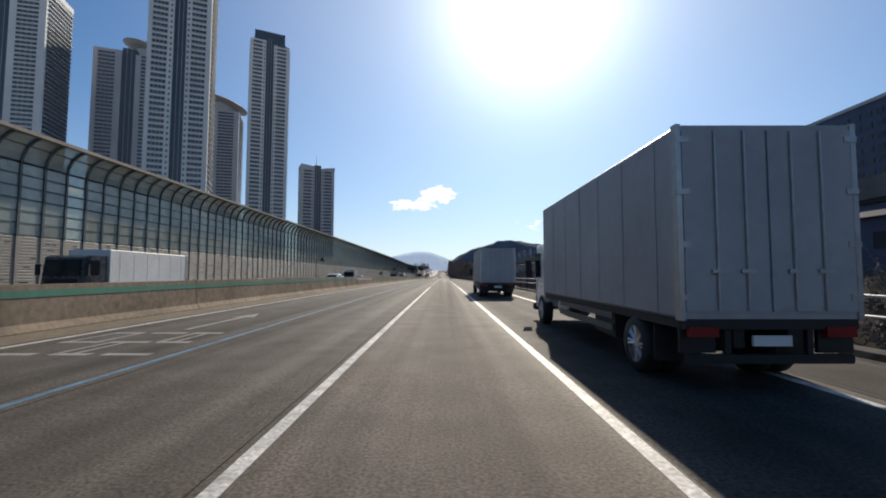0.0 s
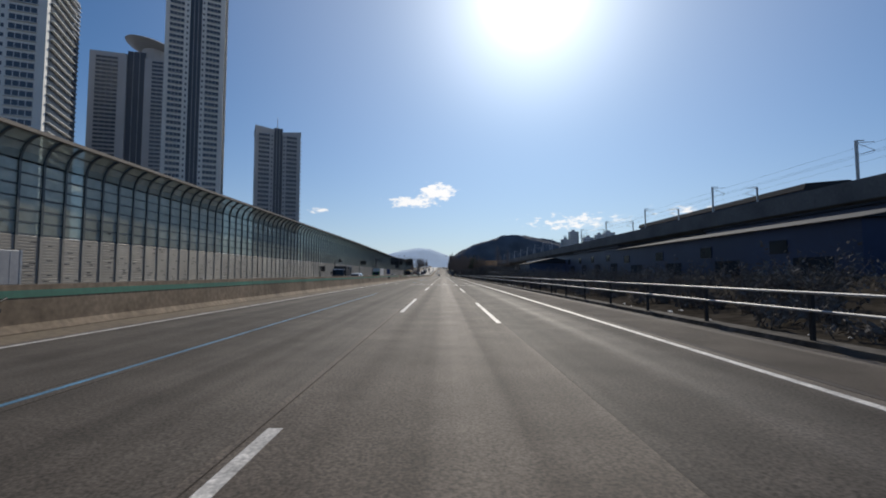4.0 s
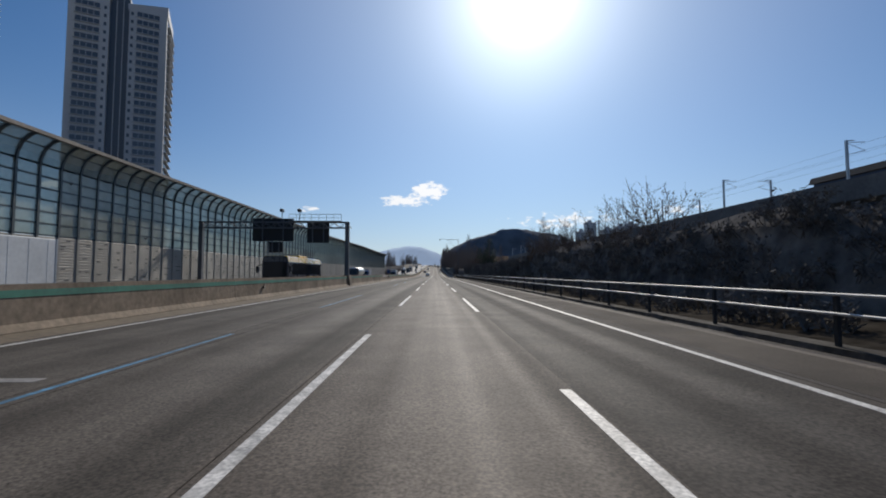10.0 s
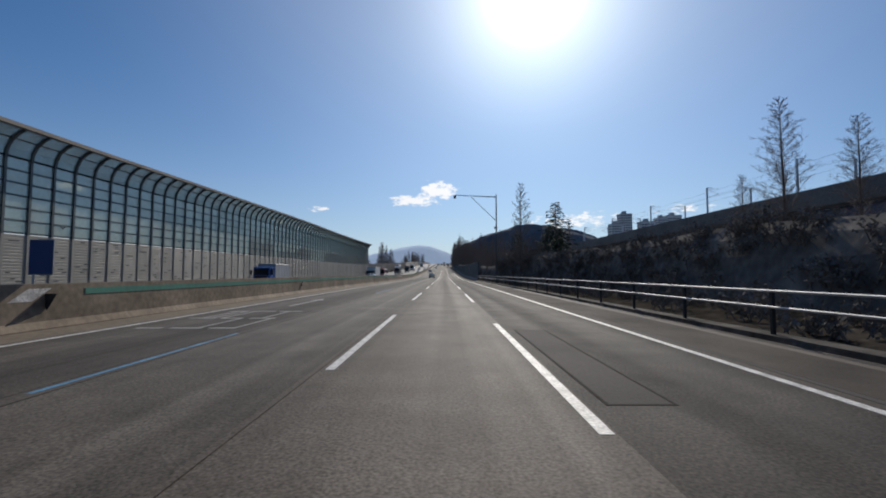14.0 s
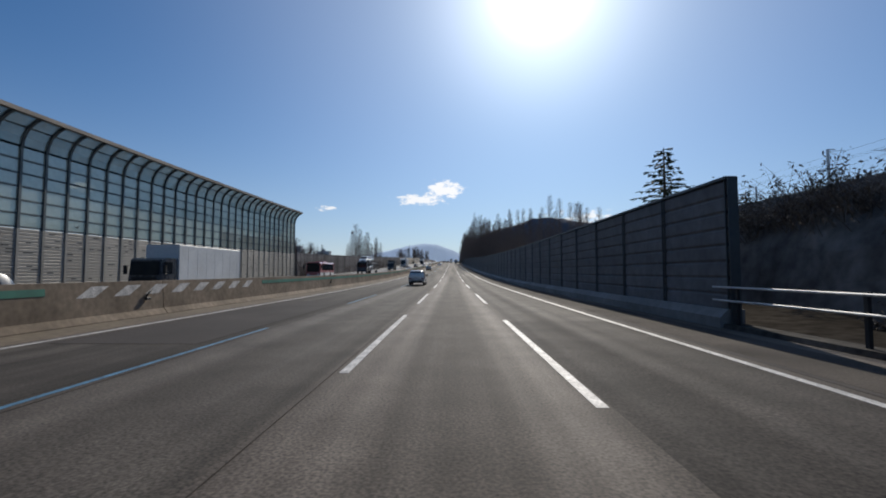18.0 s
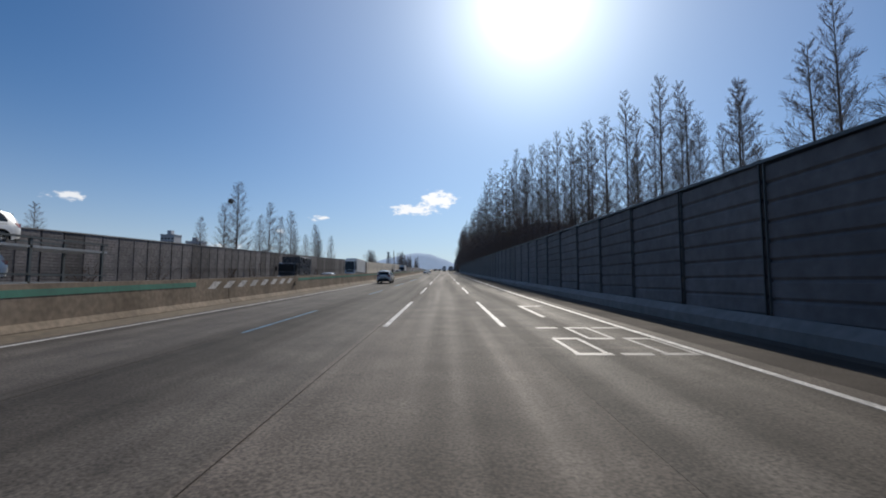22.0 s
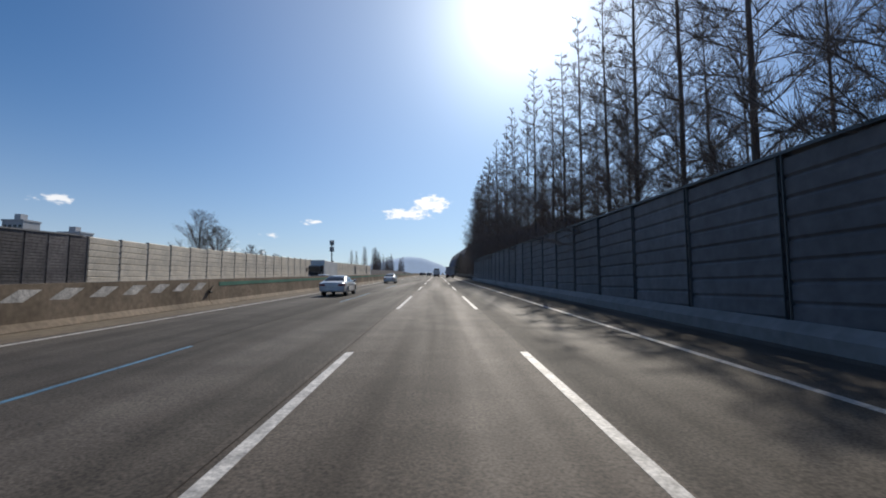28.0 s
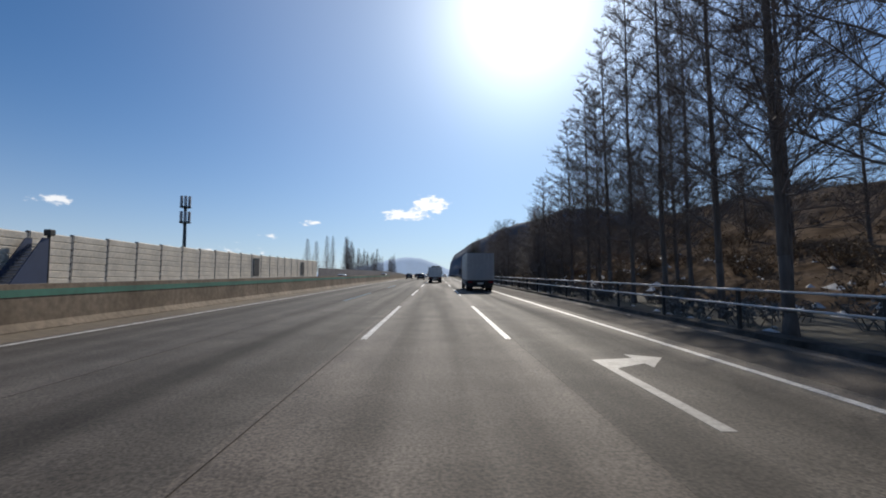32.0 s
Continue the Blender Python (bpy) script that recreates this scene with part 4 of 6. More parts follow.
# striped warning panels painted on the median barrier
for y0 in (57, 231, 330, 436, 538, 668):
    for k in range(8):
        s = Shape()
        yy = y0 + k * 1.5
        s.add([(BX + .178, yy, .85 + gz(yy)), (BX + .178, yy + .7, .85 + gz(yy)), (BX + .158, yy + 1.3, 1.2 + gz(yy)), (BX + .158, yy + .6, 1.2 + gz(yy)),
               (BX + .188, yy, .85 + gz(yy)), (BX + .188, yy + .7, .85 + gz(yy)), (BX + .168, yy + 1.3, 1.2 + gz(yy)), (BX + .168, yy + .6, 1.2 + gz(yy))],
              [(4, 5, 6, 7), (0, 1, 5, 4), (1, 2, 6, 5), (2, 3, 7, 6), (3, 0, 4, 7)])
        part("warning_stripe", s, M_white, median)
# small black reflectors bent on the barrier
for y in (56.7, 105, 161, 186.7, 212.4, 264, 314.7, 364, 414, 439, 463.7, 514.8, 550, 624.7, 680):
    e = thing("barrier_reflector", BX + .22, y, 0, "small bent black reflector post on the median barrier", "reflector", "reflectors on the median")
    part("bracket", Shape().tube((0, 0, .75), (.07, .08, .92), .028, n=6).tube((.07, .08, .92), (.03, .3, 1.0), .024, n=6), M_black, e)
    part("reflector_head", Shape().box(0, .11, -.1, .1, .64, .74, .02), M_black, e)
# birds printed on the clear panes
bird_me = Shape().add([(.012, -.28, .1), (.012, -.05, 0), (.012, .3, .16), (.012, .05, -.12), (.03, -.28, .1), (.03, -.05, 0), (.03, .3, .16), (.03, .05, -.12)],
                      [(4, 5, 6, 7), (0, 3, 2, 1), (0, 1, 5, 4), (1, 2, 6, 5), (2, 3, 7, 6), (3, 0, 4, 7)]).mesh("bird_sticker", M_black)
rng = random.Random(9)
for k in range(44):
    y = -10 + k * 11.7 + rng.choice((0, 2, 4))
    part("bird_sticker", bird_me, None, barrier_tall, at=pose(NX, round((y - NY0) / 2) * 2 + NY0 + 1, gz(y) + 5.4 + rng.choice((0, 1, 2, 4)) * .99))

# ---- tall camera pole ----
e = thing("camera_pole", 8.9, 402.3, 0, "tall tapered steel pole with a long arm over the lanes", "pole")
part("pole", Shape().tube((0, 0, -.1), (0, 0, 15), .17, .09, 16), M_gantry, e, smooth=True)
for z in (5.4, 9.2):
    part("clamp", Shape().tube((0, 0, z), (0, 0, z + .22), .2, .2, 12).box(-.34, -.16, -.1, .1, z - .05, z + .3, .02), M_gantry, e)
part("base_flange", Shape().tube((0, 0, -.05), (0, 0, .06), .34, .34, 14), M_gantry, e)
part("arm", Shape().tube((0, 0, 14.6), (-7, 0, 14.9), .09, .05, 10).tube((0, 0, 10.5), (-4.2, 0, 14.6), .05, n=8), M_gantry, e)
part("camera", Shape().box(-7.2, -6.8, -.35, .3, 14.4, 14.85, .05), M_black, e)
# ---- phone mast ----
e = thing("phone_mast", -39, 820, 0, "slim mobile phone mast with stacked antenna panels", "mast")
part("pole", Shape().tube((0, 0, -.2), (0, 0, 13.4), .3, .2, 12), M_post, e)
for z in (9.6, 12.0):
    part("platform", Shape().tube((0, 0, z - .2), (0, 0, z), .8, .8, 12), M_post, e)
    for a in range(6):
        t = a * math.pi / 3
        part("antenna_panel", Shape().box(.62 * math.cos(t) - .18, .62 * math.cos(t) + .18, .62 * math.sin(t) - .1, .62 * math.sin(t) + .1, z, z + 1.6), M_tower_grey, e)

# ---- trees ----
def grow_tree(h, r, n_main, reach, rise, droop, seed, lean=0.3, clear=.12, twigs=5, thin=1.0, taper=.6):
    g = random.Random(seed)
    trunk, crown = Shape(), Shape()
    pts = []
    x = y = 0.0
    for i in range(11):
        pts.append(Vector((x, y, h * i / 10)))
        x += g.uniform(-1, 1) * .03 * lean * h / 4
        y += g.uniform(-1, 1) * .03 * lean * h / 4
    for i in range(10):
        trunk.tube(pts[i], pts[i + 1], r * (1 - .09 * i), r * (1 - .09 * (i + 1)), 9, cap=(i == 0))
    trunk.tube((0, 0, -.3), (0, 0, .5), r * 1.6, r, 9)
    for k in range(n_main):
        u = clear + (1 - clear) * (k + g.random()) / n_main
        u = min(u, .985)
        i = min(9, int(u * 10))
        p = pts[i].lerp(pts[i + 1], u * 10 - i)
        a = k * 2.39996 + g.uniform(-.4, .4)
        ln = reach * (1 - u) ** taper * g.uniform(.65, 1.15) + .35
        up = rise + g.uniform(-.25, .25)
        d = Vector((math.cos(a) * math.cos(up), math.sin(a) * math.cos(up), math.sin(up)))
        br = max(.011, r * .3 * (1 - u) + .012) * thin
        prev = p
        seg = 4
        for sgm in range(seg):
            d = (d + Vector((g.uniform(-.16, .16), g.uniform(-.16, .16), -droop + g.uniform(-.1, .14)))).normalized()
            nxt = prev + d * ln / seg
            ra, rb = br * (1 - sgm / seg * .8), br * (1 - (sgm + 1) / seg * .8)
            crown.tube(prev, nxt, max(ra, .006), max(rb, .005), 4 if sgm else 5, cap=False)
            for t in range(round((twigs if sgm else twigs // 2) * (1 if taper < 1 else max(.7, 2.3 - 3 * u)))):
                q = prev.lerp(nxt, g.random())
                td = (d * .75 + Vector((g.uniform(-1, 1), g.uniform(-1, 1), g.uniform(-.35, .8))) * .8).normalized()
                tl = ln * g.uniform(.14, .36)
                e1 = q + td * tl
                crown.tube(q, e1, max(.009, br * .34), .006, 3, cap=False)
                for s2 in range(2):
                    q2 = q.lerp(e1, g.uniform(.3, .9))
                    td2 = (td + Vector((g.uniform(-1, 1), g.uniform(-1, 1), g.uniform(-.5, .7))) * .8).normalized()
                    crown.tube(q2, q2 + td2 * tl * .58, .008, .0045, 3, cap=False)
            prev = nxt
    return trunk.mesh("trunk", M_bark, True), crown.mesh("crown", M_twig)


def tree(x, y, meshes, s, label, group, rot, name="bare_tree", z=0.0):
    e = new(name)
    e.matrix_basis = pose(x, y, gz(y) + z, 0, 0, rot)
    tagged(e, label, "tree", group)
    m = Matrix.Diagonal((s[0], s[0], s[1], 1))
    part("trunk", meshes[0], None, e, at=m)
    part("crown", meshes[1], None, e, at=m)
    return e


SPIRE = [grow_tree(17, .17, 96, 3.1, .62, -.04, 20 + k, .25, .1, 6, .55) for k in range(4)]
BROAD = [grow_tree(15.5, .2, 58, 4.2, .5, .04, 40 + k, .5, .14, 8, .62) for k in range(4)]
EDGE = [grow_tree(16, .15, 60, 4.2, .42, .02, 50 + k, .4, .15, 8, .6, 1.05) for k in range(4)]
DENSE = [grow_tree(16, .15, 76, 4.2, .42, .02, 55 + k, .4, .15, 8, .6, .8) for k in range(3)]
ROUND = [grow_tree(8.5, .2, 46, 4.4, .8, .0, 60 + k, .6, .2, 7, .8) for k in range(2)]
rng = random.Random(12)
G1 = "roadside grove behind the noise wall"
EDGE_Y = (534, 546, 566, 590, 606, 640, 680, 725, 745, 766)
y = 533.0
while y < 765:
    near = y > 588
    x = float(np.interp(y, EDGE_Y, (18, 15.2, 12.4, 10.8, 10.2, 10.0, 10.0, 9.9, 9.5, 9.6)))
    h = float(np.interp(y, EDGE_Y, (12.5, 14.5, 17, 20, 23.5, 22.5, 21.5, 22.5, 24.5, 24.5))) * rng.uniform(.88, 1.08)
    k = rng.uniform(.85, 1.1) * (1.05 if near else .75)
    tree(x + rng.uniform(-.35, .35), y, rng.choice(DENSE if y > 727 else EDGE if near else SPIRE), (k, h / (16 if near else 17)),
         "bare broad-crowned roadside tree with fine branches" if near else "tall slim bare roadside tree", G1, rng.uniform(0, 360), z=-.2)
    y += rng.uniform(3.6, 4.8) if near else rng.uniform(2.6, 4.0)
for x, ya, yb2, st in ((15.5, 572, 764, 8.5), (21.5, 556, 756, 10), (28, 540, 690, 8.4), (36, 530, 680, 8.4)):
    y = ya
    while y < yb2:
        k = rng.uniform(.8, 1.0)
        tree(x + rng.uniform(-1, 1), y + rng.uniform(-2, 2), rng.choice(SPIRE), (k * .9, k * rng.uniform(1.15, 1.35)), "tall slim bare roadside tree", G1, rng.uniform(0, 360), z=-.2)
        y += st
tree(14, 471, ROUND[0], (.42, 1.0), "small bare tree reaching over the dark wall", "bare trees behind the dark wall", 20, z=.4)
tree(12.6, 400, SPIRE[1], (1.0, .95), "tall slim bare tree at the foot of the embankment", "trees on the embankment", 40, z=.2)
for x, y, k, h in ((11.2, 769, .95, 1.4), (11.4, 773.5, .95, 1.38), (11.8, 778, .95, 1.34), (12.4, 783, 1, 1.26), (12.6, 788, 1, 1.15), (12.8, 793, 1, 1.05), (15.5, 771, 1.1, 1.4), (16.5, 780, 1.1, 1.4), (15, 792, 1.1, 1.2), (19, 786, 1.1, 1.4)):
    tree(x, y, rng.choice(DENSE), (k, h), "bare broad-crowned roadside tree with fine branches", G1, rng.uniform(0, 360), z=-.2)
for k in range(34):
    tree(11.5 + rng.uniform(0, 12), 796 + k * 3.4, rng.choice(SPIRE), (1.2, .62 * rng.uniform(.8, 1.25)), "young bare tree in a dense roadside thicket", "thicket past the noise wall", rng.uniform(0, 360), z=-.2)
for k in range(36):
    tree(12 + rng.uniform(-1, 9), 796 + k * 4, rng.choice(BROAD), (.8, .72 * rng.uniform(.8, 1.1)), "bare broad-crowned roadside tree with fine branches", G1, rng.uniform(0, 360), z=-.2)
for y, k in ((594, .8), (597.4, 1.06), (612, .8), (619, 1.02), (622, .85), (630, 1.0), (634, .75), (644, .7), (648, .9), (655, .8), (661, .7), (672, .8), (586, .6), (560, .5)):
    tree(-40 + rng.uniform(-1.5, 1.5), y, rng.choice(SPIRE), (k * 1.15, k * 1.02), "tall slim bare tree beyond the low wall", "trees beyond the low wall", rng.uniform(0, 360), z=-.2)
for x, y, k in ((-36.5, 519, .85), (-38, 528, 1.0), (-36, 534, .8), (-39, 543, .95), (-45, 521, 1.0), (-50, 535, 1.1), (-37, 515, .7), (-40, 524, .95), (-44, 530, 1.05), (-41, 537, .9), (-47, 541, 1.1), (-43, 549, .8), (-35, 722.5, 1.22), (-35.6, 729, 1.05), (-36, 743, .78), (-37, 750, .72), (-36.5, 757, .66), (-46, 733, .7), (-42, 790, .6)):
    tree(x, y, rng.choice(ROUND), (k, k), "round-crowned bare tree beyond the wall", "round trees beyond the wall", rng.uniform(0, 360))
for k in range(34):
    tree(-38 - rng.uniform(0, 18), 930 + k * 8, rng.choice(SPIRE), (rng.uniform(.8, 1.2), rng.uniform(.8, 1.25)), "tall slim bare tree in a distant grove", "distant grove", rng.uniform(0, 360))
for x, y, k in ((34.6, 373, .95), (40.8, 371.4, .8), (30, 433, .65), (38, 384, .6)):
    tree(x, y, rng.choice(SPIRE), (k * 1.2, k * .9), "slim bare tree on the embankment", "trees on the embankment", rng.uniform(0, 360), z=5)


# ball of sticks built by birds in a fork of the tallest slim tree
g4 = random.Random(8)
s = Shape()
for k in range(150):
    u = Vector((g4.gauss(0, 1), g4.gauss(0, 1), g4.gauss(0, 1))).normalized()
    v = Vector((g4.gauss(0, 1), g4.gauss(0, 1), g4.gauss(0, 1))).normalized()
    p = u * .42 * g4.uniform(.6, 1)
    s.tube(p - v * .35, p + v * .35, .02, .012, 4, cap=False)
nest = new("bird_nest")
nest.matrix_basis = pose(-39.9, 597.4, gz(597.4) + 14.6)
tagged(nest, "dark round bird nest of sticks high in a bare tree", "nest")
part("sticks", s, M_twig, nest)
part("lining", Shape().loft([[(r * math.cos(t), r * math.sin(t), z) for t in np.linspace(0, 6.283, 13)[:-1]] for r, z in ((.08, -.32), (.3, -.2), (.38, 0), (.34, .16), (.2, .22))]), M_bark, nest)


def conifer(h, seed):
    g = random.Random(seed)
    trunk = Shape().tube((0, 0, -.5), (0, 0, h), .28, .03, 10)
    needles = Shape()
    n = int(h * 9)
    for k in range(n):
        u = .06 + .93 * k / n
        z = h * u
        a = k * 2.39996 + g.uniform(-.3, .3)
        ln = (1 - u) ** .8 * h * .27 * g.uniform(.6, 1.15) + .25
        base, d = Vector((0, 0, z)), Vector((math.cos(a), math.sin(a), g.uniform(-.05, .25)))
        tip = base + d * ln + Vector((0, 0, -.12 * ln))
        trunk.tube(base, tip, .03, .008, 4, cap=False)
        m = max(4, int(ln * 7))
        for q in range(m):
            t = (q + g.random()) / m
            p = base.lerp(tip, t)
            w = .5 * (1 - .5 * t)
            side = Vector((-d.y, d.x, 0)) * g.choice((-1, 1))
            e1 = p + side * w * g.uniform(.4, 1) + d * .35 * g.random() + Vector((0, 0, g.uniform(-.3, .12)))
            e2 = p + side * w * .4 + d * g.uniform(.2, .5) + Vector((0, 0, g.uniform(-.35, .05)))
            needles.add([tuple(p), tuple(e1), tuple(e2), tuple(p + Vector((0, 0, .06)))], [(0, 1, 2), (3, 2, 1), (0, 2, 3), (0, 3, 1)])
    return trunk.mesh("trunk", M_bark), needles.mesh("crown", M_needle)


CON = [conifer(14, 5), conifer(12, 6)]
for x, y, z, k, i in ((22.8, 417.5, 1.5, 1.06, 0), (24.4, 473, 1.0, 1.06, 0), (20.4, 413.5, 2.5, .72, 1), (25.5, 424, 2, .8, 1), (18.6, 409, 3, .5, 1), (26, 432, 2, .7, 1), (31, 486, 2, .75, 1), (20, 405, 3, .55, 1), (27.5, 464, 2, .6, 1), (11.5, 880, 0, .8, 1), (13, 905, 0, .9, 0), (14, 925, 0, .9, 1)):
    tree(x, y, CON[i], (k * 1.45, k), "dark green conifer with drooping branches", "conifers on the embankment", 40 * i + x, "conifer", z)


# ---- shrubs with a few dry leaves on the bank ----
def shrub(h, seed, leaves):
    g = random.Random(seed)
    st, lf = Shape(), Shape()
    for k in range(11):
        a = g.uniform(0, 6.28)
        d = Vector((math.cos(a) * .5, math.sin(a) * .5, 1)).normalized()
        p = Vector((g.uniform(-.5, .5), g.uniform(-.5, .5), -.2))
        r = .045
        for sgm in range(6):
            d = (d + Vector((g.uniform(-.3, .3), g.uniform(-.3, .3), g.uniform(-.1, .2)))).normalized()
            q = p + d * h / 6
            st.tube(p, q, r, r * .75, 4, cap=False)
            r *= .75
            for t in range(4):
                b0 = p.lerp(q, g.random())
                td = (d + Vector((g.uniform(-1, 1), g.uniform(-1, 1), g.uniform(-.3, .6)))).normalized()
                b1 = b0 + td * h * g.uniform(.06, .2)
                st.tube(b0, b1, r * .5, .006, 3, cap=False)
                for w in range(leaves):
                    c = b0.lerp(b1, g.uniform(.2, 1.1))
                    u, v = Vector((g.uniform(-1, 1), g.uniform(-1, 1), g.uniform(-1, 1))) * .075, Vector((g.uniform(-1, 1), g.uniform(-1, 1), g.uniform(-1, 1))) * .035
                    lf.add([tuple(c - u), tuple(c + v), tuple(c + u), tuple(c - v)], [(0, 1, 2, 3)])
            p = q
    return st.mesh("stem", M_twig), lf.mesh("leaves", M_dryleaf)


SHRUBS = [shrub(4.2, 80, 5), shrub(3.4, 81, 6), shrub(5.2, 82, 4)]


def plant(x, y, z, meshes, k, label, group):
    e = new("shrub")
    e.matrix_basis = pose(x, y, gz(y) + z, 0, 0, rng.uniform(0, 360))
    tagged(e, label, "shrub", group)
    m = Matrix.Scale(k, 4)
    part("stem", meshes[0], None, e, at=m)
    part("foliage", meshes[1], None, e, at=m)


for k in range(66):
    y = 290 + k * 2.1 + rng.uniform(-1, 1)
    amp = 1.0 if y < 303 or 402 < y < 426 else .2
    plant(15.0 + rng.uniform(-.6, 2), y, 3.4, rng.choice(SHRUBS), amp * rng.uniform(.7, 1.1), "leggy winter shrub with dry brown leaves on the bank", "shrubs along the bank")


for k in range(22):
    y = 262 + k * 1.8 + rng.uniform(-.8, .8)
    plant(15.0 + rng.uniform(-.5, 1.2), y, 3.2, rng.choice(SHRUBS), rng.choice((.5, .7, .85, 1.0)), "leggy winter shrub with dry brown leaves on the bank", "shrubs along the bank")
for x, y, k in ((13.4, 503, .85), (13.8, 508, .95), (14.6, 514, 1.0), (13.8, 521, .8), (15, 529, .95)):
    tree(x, y, rng.choice(ROUND), (k, k), "gnarled bare tree reaching over the dark wall", "bare trees behind the dark wall", rng.uniform(0, 360))


for k in range(16):
    plant(rng.uniform(-31.9, -30.7), 512.5 + k * 1.5, -.1, rng.choice(SHRUBS), rng.uniform(.45, .85), "dark tangled winter shrub before the low grey wall", "shrubs before the low grey wall")


for k in range(9):
    plant(rng.uniform(-32, -31.2), 556 + k * 9 + rng.uniform(-3, 3), -.1, rng.choice(SHRUBS), rng.uniform(.5, .8), "dark tangled winter shrub before the low grey wall", "shrubs before the low grey wall")


def scrub(name, places, seed, label, material=None):
    """Tangled dry stems and grass tufts, too many to count, in one mesh."""
    g = random.Random(seed)
    s = Shape()
    for x, y, z, h in places:
        for k in range(13):
            a = g.uniform(0, 6.28)
            p = Vector((x + g.uniform(-.6, .6), y + g.uniform(-.8, .8), gz(y) + z))
            d = Vector((math.cos(a) * .6, math.sin(a) * .6, g.uniform(.7, 1.3))).normalized()
            q = p + d * h * g.uniform(.4, .7)
            s.tube(p, q, .025, .012, 3, cap=False)
            for t in range(3):
                b0 = p.lerp(q, g.uniform(.4, 1))
                td = (d + Vector((g.uniform(-1, 1), g.uniform(-1, 1), g.uniform(-.2, .6)))).normalized()
                b1 = b0 + td * h * g.uniform(.15, .45)
                s.tube(b0, b1, .012, .005, 3, cap=False)
                for w in range(7):
                    c = b0.lerp(b1, g.uniform(0, 1.2)) + Vector((g.uniform(-.12, .12), g.uniform(-.12, .12), g.uniform(-.12, .12)))
                    u = Vector((g.uniform(-1, 1), g.uniform(-1, 1), g.uniform(-1, 1))) * .1
                    v = Vector((g.uniform(-1, 1), g.uniform(-1, 1), g.uniform(-1, 1))) * .045
                    s.add([tuple(c - u), tuple(c + v), tuple(c + u), tuple(c - v)], [(0, 1, 2, 3)])
    return tagged(part(name, s, material or M_scrub), label, "scrub", kind="stuff")


g2 = random.Random(77)
scrub("roadside_scrub", [(g2.uniform(9.6, 12.6), -40 + k * 1.25 + g2.uniform(-1, 1), -.1, g2.uniform(.8, 1.7)) for k in range(380)], 1, "low tangled dark dry scrub behind the guardrail")
scrub("bank_scrub", [(13.4 + .3 * h, 232 + k * .5, h - .5, g2.uniform(.8, 1.6)) for k, h in enumerate(g2.uniform(.2, 4.3) for q in range(410))], 2, "dark dry scrub covering the embankment")
scrub("crest_scrub", [(g2.uniform(14.4, 19.5), 236 + k * .42, 3.1 + g2.uniform(-.4, .4), g2.uniform(.9, 1.9)) for k in range(520)], 6, "dark dry scrub along the crest of the embankment")
scrub("crest_scrub", [(g2.uniform(14.2, 18.5), 400 + k * .2, 3.0 + g2.uniform(-.3, .6), g2.uniform(2.0, 3.6)) for k in range(230)], 16, "tall dark dry scrub along the crest of the embankment")
# scrub added to keep the sunlit flat ground dark
scrub("plateau_scrub", [(g2.uniform(17.5, 56), g2.uniform(226, 350), 1.7, g2.uniform(1.6, 3.2)) for k in range(420)], 7, "dark scrub and brambles on the flat ground before the viaduct")
# scrub added as a stand-in for the shade below the viaduct
scrub("yard_scrub", [(g2.uniform(13, 24), -30 + k * .5 + g2.uniform(-1, 1), -.1 + .02 * (k % 9), g2.uniform(1.6, 3.4)) for k in range(580)], 3, "dark scrub added in place of shade below the viaduct")
scrub("roadside_scrub", [(g2.uniform(9.4, 14), 762 + k * 1.4, -.1, g2.uniform(.6, 1.5)) for k in range(120)], 4, "low tangled dark dry scrub behind the guardrail")
scrub("hillside_scrub", [(x, y, float(np.interp(x, (17, 19, 23, 30, 40, 60), (-.2, 1.2, 3.4, 7, 11.5, 14))) * min(1, .45 + (y - 765) / 72) - .3, g2.uniform(1.2, 2.6))
                         for x, y in ((g2.uniform(17.5, 46), g2.uniform(768, 1000)) for q in range(620))], 5, "tangled brown brush on the hillside", mat("brown_brush", (.16, .11, .07), .95, spec=.05, grain=.4, scale=2, stain=.4, stain_scale=.4, tint2=(.26, .2, .14)))
for k in range(26):
    x = rng.uniform(20, 40)
    tree(x, 772 + k * 6, rng.choice(ROUND + SPIRE), (.8, .8 * rng.uniform(.7, 1.1)), "bare tree on the brown hillside", "trees on the hillside", rng.uniform(0, 360),
         z=float(np.interp(x, (17, 19, 23, 30, 40), (-.2, 1.2, 3.4, 7, 11.5))) * min(1, .5 + k / 12) - .6)

# ---- old snow and litter along the verge ----
M_snow = mat("old_grey_snow", (.62, .62, .62), .8, grain=.2, scale=6, stain=.3, stain_scale=2, bump=.4)
g3 = random.Random(31)
s = Shape()
for k in range(300):
    x, y = g3.uniform(8.75, 10.2), g3.choice((g3.uniform(20, 120), g3.uniform(140, 235), g3.uniform(760, 830)))
    r, n = g3.uniform(.05, .22), 7
    z = gz(y) + .0 + max(0, (x - 8.7)) * .04
    ring = [(x + r * .6 * g3.uniform(.6, 1.2) * math.cos(6.283 * i / n), y + r * 1.8 * g3.uniform(.6, 1.2) * math.sin(6.283 * i / n), z - .02) for i in range(n)]
    s.add(ring + [(x, y, z + r * .35)], [(i, (i + 1) % n, n) for i in range(n)])
